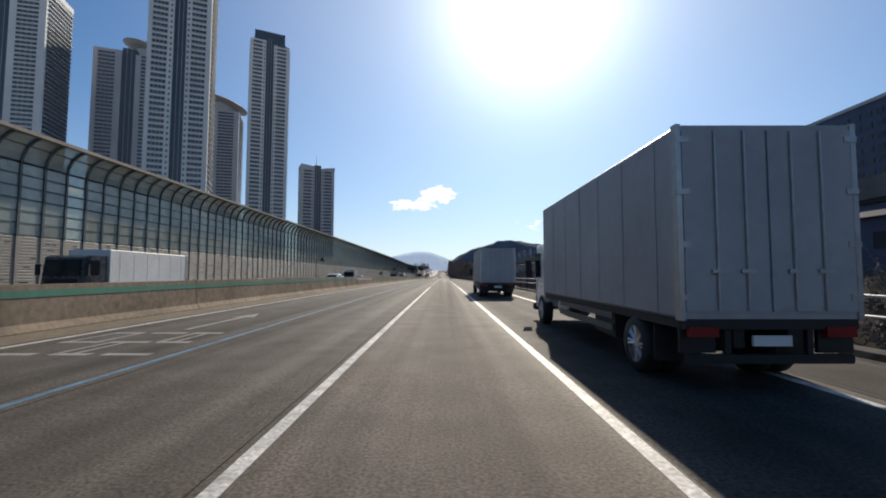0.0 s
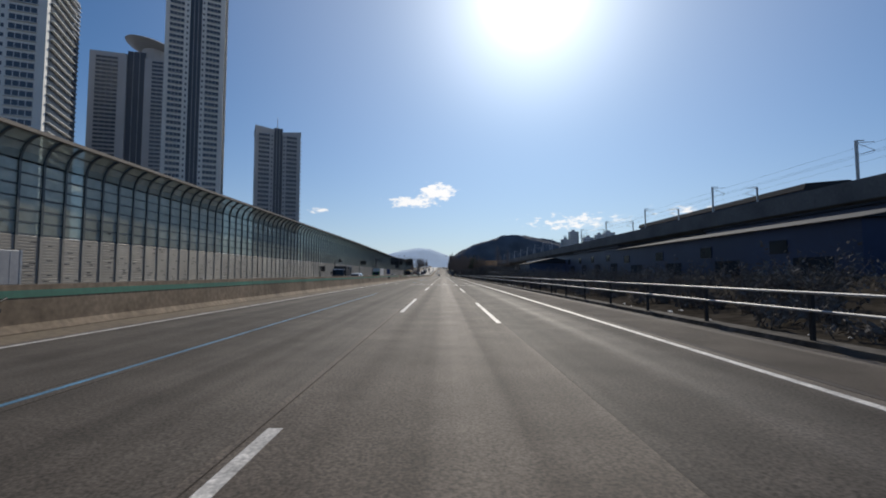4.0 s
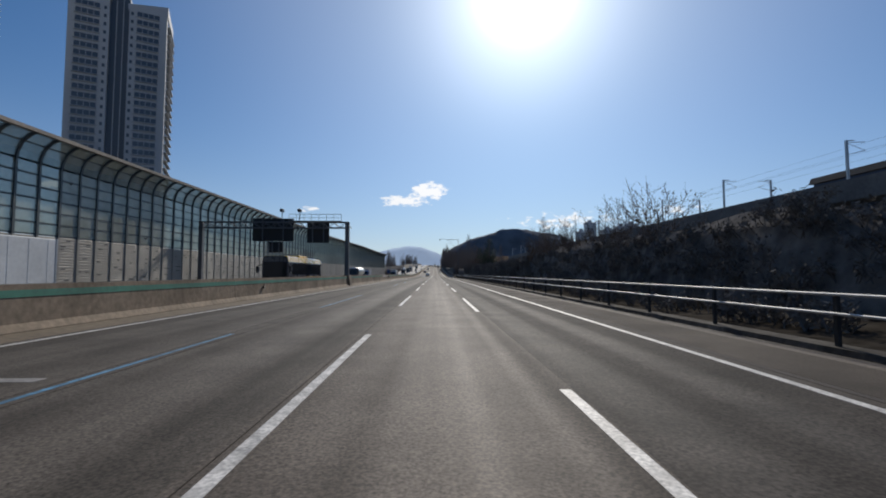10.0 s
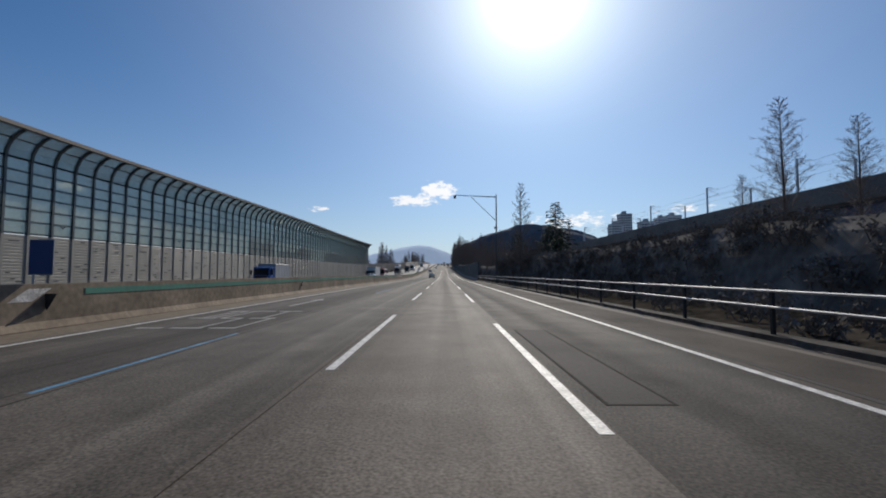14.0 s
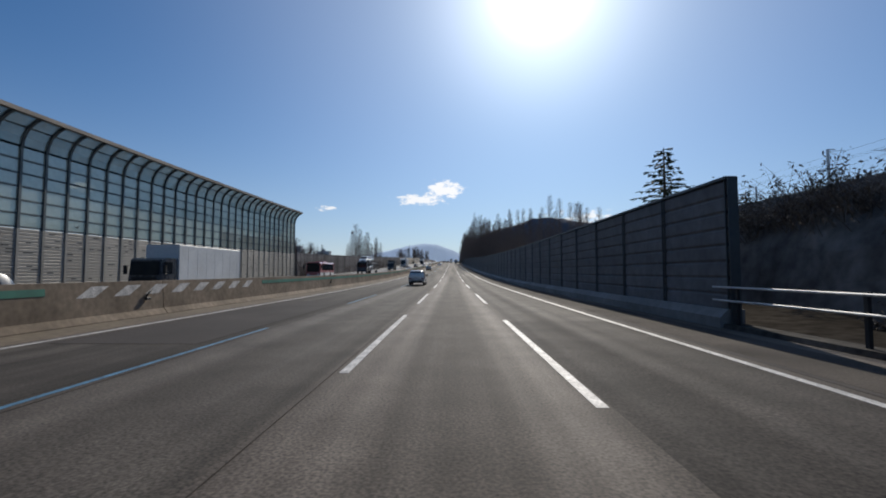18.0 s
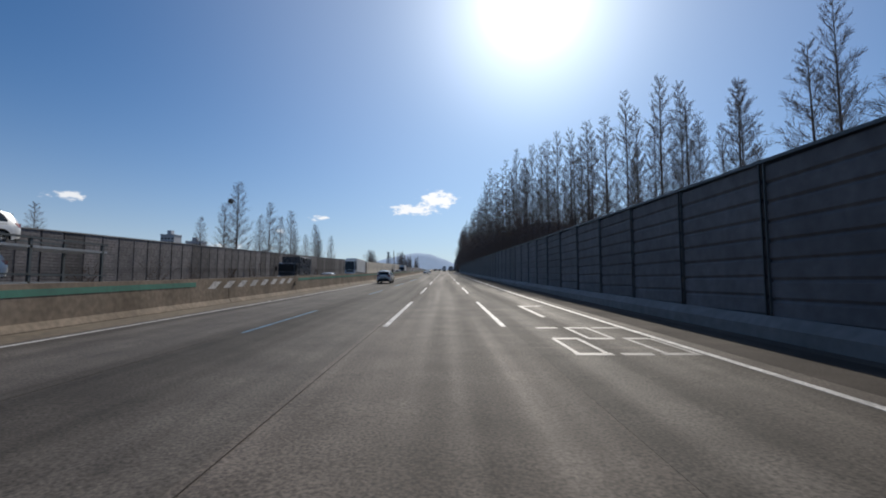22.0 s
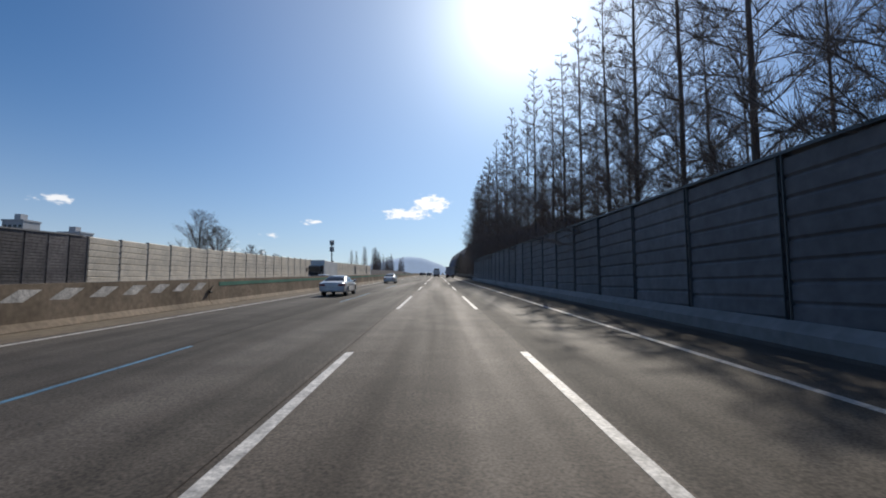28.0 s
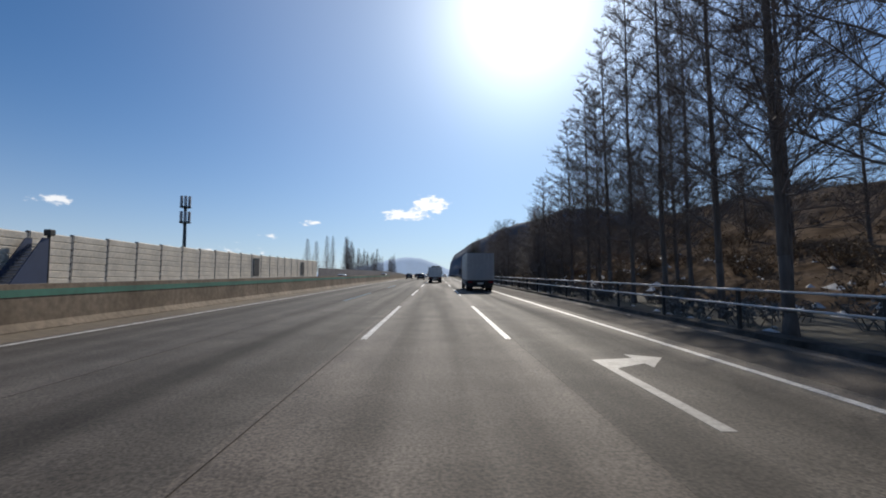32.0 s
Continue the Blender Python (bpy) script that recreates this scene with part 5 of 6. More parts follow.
for k in range(120):
    x, y = g3.uniform(15, 24), g3.uniform(766, 815)
    r, n = g3.uniform(.15, .6), 8
    z = gz(y) + float(np.interp(x, (15, 17, 19, 23, 30), (-.1, .0, 1.3, 3.5, 7))) * min(1, .45 + (y - 765) / 72) + .1
    ring = [(x + r * .8 * g3.uniform(.6, 1.2) * math.cos(6.283 * i / n), y + r * 2.2 * g3.uniform(.6, 1.2) * math.sin(6.283 * i / n), z - .3) for i in range(n)]
    s.add(ring + [(x, y, z + r * .2)], [(i, (i + 1) % n, n) for i in range(n)])
tagged(part("old_snow", s, M_snow), "scattered grey scraps of old snow along the verge", "snow", kind="stuff")


# ---- vehicles ----
def paint(name, c, rough=.28, metal=.0):
    m = mat(name, c, rough, metal, grain=.05, scale=3, stain=.1, stain_scale=.8)
    m.node_tree.nodes["Principled BSDF"].inputs["Coat Weight"].default_value = .5
    return m


P_silver = paint("silver_car_paint", (.45, .46, .47), .3, .4)
P_white = paint("white_car_paint", (.75, .75, .74))
P_dark = paint("dark_grey_car_paint", (.05, .055, .065))
P_red = paint("red_bus_paint", (.5, .16, .17))
P_green = paint("green_cab_paint", (.05, .25, .05))
P_blue = paint("blue_truck_paint", (.04, .12, .4))
P_yellow = paint("yellow_bus_paint", (.75, .45, .05))
M_box = mat("grey_white_truck_box", (.36, .365, .38), .5, .1, grain=.08, scale=4, stain=.15, stain_scale=.5)
M_boxw = mat("white_truck_box", (.72, .72, .7), .45, grain=.06, scale=4, stain=.12, stain_scale=.5)
M_chrome = mat("bright_alloy", (.55, .55, .56), .38, .9, grain=.05)
M_tank = mat("polished_tank_steel", (.5, .5, .48), .42, .9, grain=.05, scale=2, stain=.1)
M_lampred = mat("red_lamp_lens", (.22, .012, .016), .2)
M_lampclear = mat("clear_lamp_lens", (.75, .75, .72), .12)
M_carglass = mat("tinted_car_glass", (.015, .018, .022), .06, spec=.3)
M_plate = mat("number_plate", (.7, .7, .66), .4)


def lathe_x(s, prof, n=24, cap=False):
    rings = []
    for r, x in prof:
        rings.append([(x, r * math.cos(2 * math.pi * i / n), r * math.sin(2 * math.pi * i / n)) for i in range(n)])
    return s.loft(rings, cap)


TYRE, RIM, HUB = {}, {}, {}


def wheel(e, x, y, r, w=.22, side=1, spokes=5):
    key = (r, w, spokes)
    if key not in TYRE:
        TYRE[key] = lathe_x(Shape(), [(r * .66, -w / 2), (r * .93, -w / 2), (r, -w * .36), (r, w * .36), (r * .93, w / 2), (r * .66, w / 2)]).mesh("tyre", M_black, True)
        s = Shape()
        lathe_x(s, [(r * .66, -w * .1), (r * .68, w * .46), (r * .62, w * .46), (r * .6, w * .05)])
        for k in range(spokes):
            a = 2 * math.pi * k / spokes
            for da in (-.13, .13):
                s.tube((w * .34, 0, 0), (w * .42, r * .64 * math.cos(a + da), r * .64 * math.sin(a + da)), r * .07, r * .05, 5)
        lathe_x(s, [(.02, w * .46), (r * .15, w * .44), (r * .17, w * .3)], 12, True)
        RIM[key] = s.mesh("rim", M_chrome, False)
        HUB[key] = lathe_x(Shape(), [(r * .62, -w * .12), (r * .62, -w * .05)], 24, True).mesh("brake_disc", M_black)
    m = pose(x, y, r, 0, 0, 0 if side > 0 else 180)
    t = part("wheel", TYRE[key], None, e, at=m)
    part("rim", RIM[key], None, t)
    part("brake_disc", HUB[key], None, t)
    return t


# car bodies: stations from the tail forward: y, half width, sill, belt, roof, half width of roof
STATIONS = {
    "pickup": ((0, .78, .46, .98, 1.04, .66), (.03, .9, .4, 1.03, 1.5, .7), (.11, .93, .38, 1.05, 1.69, .69), (.34, .945, .35, 1.07, 1.76, .69), (1.0, .955, .3, 1.08, 1.79, .7),
               (2.2, .955, .28, 1.08, 1.79, .7), (2.75, .955, .28, 1.08, 1.74, .7), (3.3, .955, .28, 1.07, 1.45, .73), (3.85, .95, .28, 1.06, 1.12, .8), (4.4, .94, .28, 1.0, 1.06, .76),
               (4.76, .9, .3, .9, .96, .7), (4.94, .82, .34, .78, .83, .62), (5.0, .68, .42, .64, .67, .5)),
    "suv": ((0, .74, .45, .86, .9, .6), (.04, .88, .38, .98, 1.16, .7), (.14, .92, .34, 1.0, 1.4, .7), (.34, .935, .31, 1.02, 1.6, .67), (.6, .94, .3, 1.03, 1.68, .67), (1.2, .945, .28, 1.03, 1.72, .68),
            (2.0, .945, .27, 1.02, 1.71, .68), (2.5, .945, .27, 1.01, 1.65, .68), (3.05, .945, .27, 1.0, 1.36, .72), (3.55, .94, .27, .98, 1.06, .8), (4.1, .93, .27, .92, .99, .75),
            (4.45, .89, .3, .82, .89, .7), (4.62, .8, .34, .72, .77, .6), (4.7, .66, .42, .6, .63, .5)),
    "sedan": ((0, .74, .42, .84, .88, .6), (.05, .87, .34, .9, .97, .7), (.3, .91, .3, .94, 1.04, .74), (.75, .925, .27, .95, 1.08, .76), (1.25, .93, .25, .95, 1.3, .66), (1.75, .93, .24, .94, 1.43, .62),
              (2.3, .93, .24, .94, 1.46, .62), (2.75, .93, .24, .93, 1.41, .63), (3.25, .93, .24, .92, 1.2, .68), (3.75, .925, .24, .9, .98, .78), (4.3, .91, .24, .84, .91, .74),
              (4.65, .86, .27, .74, .81, .68), (4.82, .78, .32, .64, .7, .58), (4.9, .64, .38, .54, .57, .45)),
}
AXLES = {"pickup": (1.05, 4.12, .375), "suv": (.98, 3.7, .36), "sedan": (1.05, 3.95, .345)}
# side windows: bottom rear, bottom front, top rear, top front, z below, z above
SIDE_WINDOWS = {
    "pickup": ((.3, 1.2, .36, 1.18, 1.24, 1.6), (1.4, 2.24, 1.42, 2.2, 1.16, 1.62), (2.32, 3.5, 2.28, 2.92, 1.14, 1.62)),
    "suv": ((.62, 1.12, .82, 1.1, 1.14, 1.54), (1.2, 2.02, 1.18, 1.92, 1.1, 1.58), (2.1, 3.3, 2.0, 2.62, 1.08, 1.56)),
    "sedan": ((1.12, 2.3, 1.74, 2.24, .99, 1.37), (2.34, 3.56, 2.28, 2.88, .98, 1.36)),
}
SEAMS = {"pickup": (1.32, 2.28, 3.4), "suv": (1.16, 2.06, 3.1), "sedan": (1.5, 2.32, 3.3)}


def car_ring(kind, y):
    st = STATIONS[kind]
    vals = [float(np.interp(y, [q[0] for q in st], [q[k] for q in st])) for k in range(1, 6)]
    w, zb, zl, zr, wr = vals
    return [(w * .8, zb), (w * .955, zb + .05), (w * .99, zb + .2), (w, zb + (zl - zb) * .6), (w * .994, zl - .1), (w * .962, zl), (wr + (w * .962 - wr) * .45 + .015, zl + (zr - zl) * .55),
            (wr, zr - .055), (wr * .84, zr - .012), (wr * .4, zr + .004), (0, zr + .008)]


def side_x(kind, y, z):
    r = car_ring(kind, y)[1:8]
    return float(np.interp(z, [q[1] for q in r], [q[0] for q in r]))


def skin_patch(kind, sd, y0b, y1b, y0t, y1t, z0, z1, out=.008, n=6, m=4, thick=.03):
    """A pane or trim that lies on the car's flank."""
    front, back = [], []
    for a in range(m + 1):
        v = a / m
        for k in range(n + 1):
            u = k / n
            inset = .06 * (1 - min(1, 4 * min(u, 1 - u))) * (abs(v - .5) * 2) ** 3 * (y1b - y0b > .3)
            y = (y0b + (y1b - y0b) * u) * (1 - v) + (y0t + (y1t - y0t) * u) * v
            y += inset if u < .5 else -inset
            z = z0 + (z1 - z0) * v
            x = side_x(kind, y, z)
            front.append((sd * (x + out), y, z))
            back.append((sd * (x + out - thick), y, z))
    c = n + 1
    f = [(a * c + k, a * c + k + 1, (a + 1) * c + k + 1, (a + 1) * c + k) for a in range(m) for k in range(n)]
    t = len(front)
    f2 = [tuple(i + t for i in q)[::-1] for q in f]
    rim = [k for k in range(n)] + [a * c + n for a in range(m)] + [m * c + n - k for k in range(n)] + [(m - a) * c for a in range(m)]
    f3 = [(rim[i], rim[(i + 1) % len(rim)], rim[(i + 1) % len(rim)] + t, rim[i] + t) for i in range(len(rim))]
    return Shape().add(front + back, f + f2 + f3)


def end_glass(kind, ya, yb4, inset=.94, out=.01):
    """A windscreen or rear window that lies on the body between two stations."""
    n, m = 10, 8
    top, low = [], []
    for k in range(m + 1):
        y = ya + (yb4 - ya) * k / m
        r = car_ring(kind, y)[7:][::-1]
        for i in range(n + 1):
            x = (-1 + 2 * i / n) * r[-1][0] * inset
            z = float(np.interp(abs(x), [q[0] for q in r], [q[1] for q in r]))
            top.append((x, y + (out * .6 if yb4 < ya else -out * .6), z + out))
            low.append((x, y, z - .02))
    c, t = n + 1, len(top)
    f = [(a * c + k, a * c + k + 1, (a + 1) * c + k + 1, (a + 1) * c + k) for a in range(m) for k in range(n)]
    rim = [k for k in range(n)] + [a * c + n for a in range(m)] + [m * c + n - k for k in range(n)] + [(m - a) * c for a in range(m)]
    f += [tuple(q + t for q in p)[::-1] for p in f] + [(rim[i], rim[(i + 1) % len(rim)], rim[(i + 1) % len(rim)] + t, rim[i] + t) for i in range(len(rim))]
    return Shape().add(top + low, f)


CARS = {}


def arched(me, a0, a1, r, w):
    """Cuts the four wheel openings out of a car body."""
    body = new("cut_body", me)
    cut = Shape()
    for sd in (-1, 1):
        for yy in (a0, a1):
            cut.tube((sd * (w - .32), yy, r * .98), (sd * (w + .4), yy, r * .98), r * 1.17, n=28)
    tool = new("cut_tool", cut.mesh("cut_tool", M_black))
    mod = body.modifiers.new("arches", "BOOLEAN")
    mod.operation, mod.object, mod.solver, mod.material_mode = "DIFFERENCE", tool, "EXACT", "TRANSFER"
    bpy.context.view_layer.update()
    out = bpy.data.meshes.new_from_object(body.evaluated_get(bpy.context.evaluated_depsgraph_get()))
    bpy.data.objects.remove(body)
    bpy.data.objects.remove(tool)
    out.set_sharp_from_angle(angle=math.radians(32))
    return out


def car(x, y, kind, body_paint, label, rz=0, group="cars on the road"):
    """Rear bumper at y, driving along +y before it is turned."""
    name = {"pickup": "pickup_with_canopy", "suv": "suv", "sedan": "sedan"}[kind]
    m = pose(x, y, gz(y), math.degrees(math.atan(slope(y))) if abs(rz) < 1 else -math.degrees(math.atan(slope(y))), 0, rz)
    if (kind, body_paint) in CARS:
        return tagged(copy_thing(CARS[kind, body_paint], m), label, "car", group)
    e = new(name)
    e.matrix_basis = m
    tagged(e, label, "car", group)
    CARS[kind, body_paint] = e
    st = STATIONS[kind]
    L = st[-1][0]
    a0, a1, r = AXLES[kind]
    ys2 = sorted(set([q[0] for q in st] + list(np.linspace(.5, L - .35, 18))))
    rings = []
    for yy in ys2:
        h = car_ring(kind, yy)
        rings.append([(p, yy, q) for p, q in h] + [(-p, yy, q) for p, q in h[:-1][::-1]])
    part("body", arched(Shape().loft(rings).mesh("body", body_paint, True), a0, a1, r, st[5][1]), None, e)
    sus = kind != "sedan"
    for sd in (-1, 1):
        for k, wdw in enumerate(SIDE_WINDOWS[kind]):
            part("side_window", skin_patch(kind, sd, *wdw), M_carglass, e)
        zl = car_ring(kind, 2.0)[5][1]
        for yy in SEAMS[kind]:
            part("door_seam", skin_patch(kind, sd, yy, yy + .02, yy, yy + .02, .42, zl - .01, .002, 1, 6, .02), M_black, e)
        for yy in SEAMS[kind][:2]:
            part("door_handle", skin_patch(kind, sd, yy + .1, yy + .3, yy + .1, yy + .3, zl - .15, zl - .105, .03, 2, 1, .04), M_chrome, e)
        part("belt_line", skin_patch(kind, sd, SIDE_WINDOWS[kind][0][0], SIDE_WINDOWS[kind][-1][1], SIDE_WINDOWS[kind][0][0], SIDE_WINDOWS[kind][-1][1], zl + .0, zl + .018, .004, 16, 1, .03), M_black if sus else M_chrome, e)
        part("side_trim", skin_patch(kind, sd, a0 + .52, a1 - .52, a0 + .52, a1 - .52, .46 if sus else .32, .52 if sus else .36, .014, 8, 1, .03), body_paint if kind == "pickup" else M_black if sus else M_chrome, e)
        part("sill", skin_patch(kind, sd, a0 + .42, a1 - .42, a0 + .42, a1 - .42, .3, .38, .004, 8, 1, .04), M_black, e)
        if kind == "pickup":
            part("canopy_seam", skin_patch(kind, sd, 1.29, 1.31, 1.31, 1.33, 1.06, 1.7, .003, 1, 8, .03), M_black, e)
            part("canopy_edge", skin_patch(kind, sd, .12, 1.3, .12, 1.3, 1.05, 1.075, .005, 12, 1, .03), M_black, e)
            part("trim_strip", skin_patch(kind, sd, 1.4, 3.5, 1.4, 3.5, .52, .545, .018, 10, 1, .03), M_chrome, e, "bright door trim strip")
            part("bed_crease", skin_patch(kind, sd, .3, 1.28, .3, 1.28, .9, .93, .014, 8, 1, .03), body_paint, e)
        mx = SIDE_WINDOWS[kind][-1][1] - .14
        part("wing_mirror", Shape().loft([[(sd * (side_x(kind, mx, zl) + .05 + .2 * u), mx + .1 * math.cos(t) * (1 - .35 * u), zl + .13 + .085 * math.sin(t) * (1 - .25 * u)) for t in np.linspace(0, 6.283, 11)[:-1]] for u in (0, .5, 1)]),
             M_black if kind == "pickup" else body_paint, e, smooth=True)
        part("mirror_arm", Shape().box(sd * (side_x(kind, mx, zl) - .05), sd * (side_x(kind, mx, zl) + .08), mx - .03, mx + .05, zl + .02, zl + .08), M_black, e)
        zt = {"pickup": .76, "suv": .93, "sedan": .72}[kind]
        part("tail_lamp", skin_patch(kind, sd, .04, .16 if kind == "pickup" else .2, .05, .17 if kind == "pickup" else .34 if sus else .3, zt, zt + {"pickup": .3, "suv": .2, "sedan": .17}[kind], .008, 5, 3, .05), M_lampred, e, "red tail lamp")
        part("rear_lamp", Shape().box(sd * (.46 if kind == "sedan" else .5 if kind == "suv" else .58), sd * .82, -.005, .12, zt + .01, zt + (.19 if kind == "suv" else .15), .03), M_lampred, e, "red tail lamp")
        part("headlamp", skin_patch(kind, sd, L - .52, L - .2, L - .5, L - .22, .66, .8, .01, 4, 2, .06), M_lampclear, e, "clear headlamp")
        for yy in (a0, a1):
            lip = Shape()
            xs = [side_x(kind, yy, min(max(r * .98 + r * 1.2 * math.sin(t), .32), .9)) for t in np.linspace(-.1, math.pi + .1, 19)]
            lip.loft([[(sd * (px + o), yy + rr * math.cos(t), r * .98 + rr * math.sin(t)) for o, rr in ((-.05, r * 1.165), (.012, r * 1.165), (.016, r * 1.22), (-.02, r * 1.27))] for px, t in zip(xs, np.linspace(-.1, math.pi + .1, 19))])
            part("wheel_arch", lip, body_paint if kind != "suv" else M_black, e, smooth=True)
            wheel(e, sd * (side_x(kind, yy, .5) - .135), yy, r, .235, sd, 5 if sus else 10)
        if kind == "suv":
            rl = Shape()
            pts = [(sd * (car_ring(kind, yy)[8][0] + .03), yy, car_ring(kind, yy)[8][1] + dz) for yy, dz in ((.75, -.01), (.9, .035), (1.5, .045), (2.2, .045), (2.45, .035), (2.58, -.01))]
            for p, q in zip(pts[:-1], pts[1:]):
                rl.tube(p, q, .013, n=6)
            part("roof_rail", rl, M_steel, e)
    part("rear_window", end_glass(kind, *{"pickup": (.035, .105), "suv": (.045, .35), "sedan": (.8, 1.66)}[kind]), M_carglass, e)
    part("windscreen", end_glass(kind, *{"pickup": (3.78, 2.84), "suv": (3.48, 2.58), "sedan": (3.68, 2.84)}[kind]), M_carglass, e)
    part("rear_bumper", Shape().loft([[(px, yy + .13 * (abs(px) / .84) ** 4, zz) for yy, zz in ((-.03, .36), (-.05, .46), (-.03, .58), (.1, .58), (.1, .34))] for px in np.linspace(-.86, .86, 11)]), body_paint if not sus else M_black, e)
    if kind == "suv":
        part("rear_cladding", Shape().loft([[(px, yy + .13 * (abs(px) / .84) ** 4, zz) for yy, zz in ((-.045, .3), (-.06, .4), (-.05, .66), (-.01, .7), (.1, .7), (.1, .3))] for px in np.linspace(-.87, .87, 11)]), M_black, e, "dark plastic lower bumper cladding")
        part("plate_recess", Shape().box(-.34, .34, -.015, .03, .74, .93, .02), M_black, e)
        part("roof_spoiler", Shape().loft([[(px, .12 + yy, zz) for yy, zz in ((.0, st[3][4] - .06), (.0, st[3][4] - .02), (.3, st[3][4] + .015), (.3, st[3][4] - .05))] for px in np.linspace(-.56, .56, 5)]), body_paint, e)
        for sd in (-1, 1):
            part("reflector", Shape().box(sd * .5, sd * .64, -.062, -.02, .5, .56), M_lampred, e, "red bumper reflector")
    part("front_bumper", Shape().loft([[(px, L - .02 - abs(px) ** 2 * .22 + yy, zz) for yy, zz in ((.02, .3), (.06, .4), (.03, .5), (-.12, .5), (-.12, .28))] for px in np.linspace(-.76, .76, 7)]), M_black, e)
    part("grille", Shape().box(-.42, .42, L - .06, L + .03, .52, .66, .02), M_black, e)
    part("number_plate", Shape().box(-.26, .26, -.04, .0, .78 if kind == "suv" else .64 if sus else .6, .89 if kind == "suv" else .75 if sus else .71), M_plate, e)
    part("roof_aerial", Shape().loft([[(.012 * math.cos(t) * q, .75 + o + .06 * math.sin(t) * q, z) for t in np.linspace(0, 6.283, 9)[:-1]] for q, o, z in ((1, 0, st[4][4]), (.6, -.02, st[4][4] + .05), (.1, -.05, st[4][4] + .09))]), M_black, e)
    return e


def box_truck(x, y, label, cab_paint, box_mat, n=7.2, h=3.47, w=2.45, rz=0, group="trucks on the road", name="box_truck", cab_h=2.6):
    """Rear doors at y."""
    e = thing(name, x, y, 0, label, "truck", group, rz=rz)
    z0 = 1.02
    box = part("cargo_box", Shape().box(-w / 2, w / 2, 0, n, z0, h, .035), box_mat, e, "flat-sided cargo box")
    for sd in (-1, 1):
        part("rear_door", Shape().box(sd * .02 if sd > 0 else -w / 2 + .07, w / 2 - .07 if sd > 0 else -.02, -.035, 0, z0 + .1, h - .08), box_mat, box)
        part("corner_post", Shape().box(sd * (w / 2 - .06), sd * (w / 2 + .012), -.03, .1, z0 - .02, h + .012), M_steel, box)
        for q in (.32, .72):
            part("lock_rod", Shape().tube((sd * q, -.06, z0 + .12), (sd * q, -.06, h - .1), .018, n=6), M_steel, box)
            part("lock_handle", Shape().box(sd * q - .1, sd * q + .1, -.09, -.06, z0 + .62, z0 + .67), M_steel, box)
        for q in range(4):
            part("hinge", Shape().box(sd * (w / 2 - .16), sd * (w / 2 + .01), -.05, -.03, z0 + .25 + q * (h - z0 - .5) / 3, z0 + .33 + q * (h - z0 - .5) / 3), M_steel, box)
        k = .6
        while k < n - .3:
            part("side_rib", Shape().box(sd * w / 2, sd * (w / 2 + .008), k, k + .04, z0 + .05, h - .08), box_mat, box)
            k += 1.22
        part("side_guard", Shape().box(sd * (w / 2 - .05), sd * w / 2, 2.4, n - 1.9, .55, .68).box(sd * (w / 2 - .05), sd * w / 2, 2.4, n - 1.9, .78, .9), M_post, e)
        part("tail_lamp", Shape().box(sd * (w / 2 - .5), sd * (w / 2 - .1), -.03, .06, .78, .92, .01), M_lampred, e, "red tail lamp cluster")
        part("mud_flap", Shape().box(sd * (w / 2 - .55), sd * (w / 2 - .05), .85, .88, .3, .85), M_black, e)
        for yy in (1.5, n + .55):
            wheel(e, sd * (w / 2 - .17), yy, .46, .3, sd, 8)
        wheel(e, sd * (w / 2 - .5), 1.5, .46, .26, sd, 8)
    for sd in (-1, 1):
        part("chassis_rail", Shape().box(sd * .375 - .075, sd * .375 + .075, .1, n + 1.4, .62, .9), M_black, e)
        part("guard_hanger", Shape().box(sd * .56 - .04, sd * .56 + .04, .05, .12, .5, .9), M_black, e)
        part("rear_valance", Shape().box(sd * .7, sd * (w / 2 - .04), .1, .16, .55, 1.0), M_black, e)
    part("floor_frame", Shape().box(-w / 2 + .05, w / 2 - .05, 0, n, .88, 1.02), M_black, e)
    part("rear_guard", Shape().box(-w / 2 + .1, w / 2 - .1, .02, .12, .42, .54, .02), M_black, e, "underrun guard bar")
    part("axle", Shape().tube((-w / 2 + .3, 1.5, .46), (w / 2 - .3, 1.5, .46), .13, n=10), M_black, e)
    part("tool_box", Shape().box(-w / 2 + .06, -w / 2 + .6, 2.4, 3.5, .42, .86, .03), M_black, e)
    part("number_plate", Shape().box(-.26, .26, -.02, .02, .66, .8), M_plate, e)
    part("fuel_tank", Shape().tube((-w / 2 + .32, n - 2.6, .72), (-w / 2 + .32, n - 1.5, .72), .28, n=14), M_steel, e)
    cy = n + .18
    cw = w / 2 - .06
    cab = part("cab", Shape().loft([[(-cw, cy, .6), (cw, cy, .6), (cw, cy, cab_h), (-cw, cy, cab_h)], [(-cw, cy + 1.1, .5), (cw, cy + 1.1, .5), (cw, cy + 1.1, cab_h), (-cw, cy + 1.1, cab_h)],
                                    [(-cw + .08, cy + 1.75, .45), (cw - .08, cy + 1.75, .45), (cw - .1, cy + 1.5, cab_h - .12), (-cw + .1, cy + 1.5, cab_h - .12)]]), cab_paint, e)
    part("windscreen", Shape().add([(-cw + .16, cy + 1.72, 1.45), (cw - .16, cy + 1.72, 1.45), (cw - .2, cy + 1.58, cab_h - .25), (-cw + .2, cy + 1.58, cab_h - .25),
                                    (-cw + .16, cy + 1.6, 1.45), (cw - .16, cy + 1.6, 1.45), (cw - .2, cy + 1.46, cab_h - .25), (-cw + .2, cy + 1.46, cab_h - .25)],
                                   [(0, 1, 2, 3), (7, 6, 5, 4), (0, 4, 5, 1), (1, 5, 6, 2), (2, 6, 7, 3), (3, 7, 4, 0)]), M_carglass, cab)
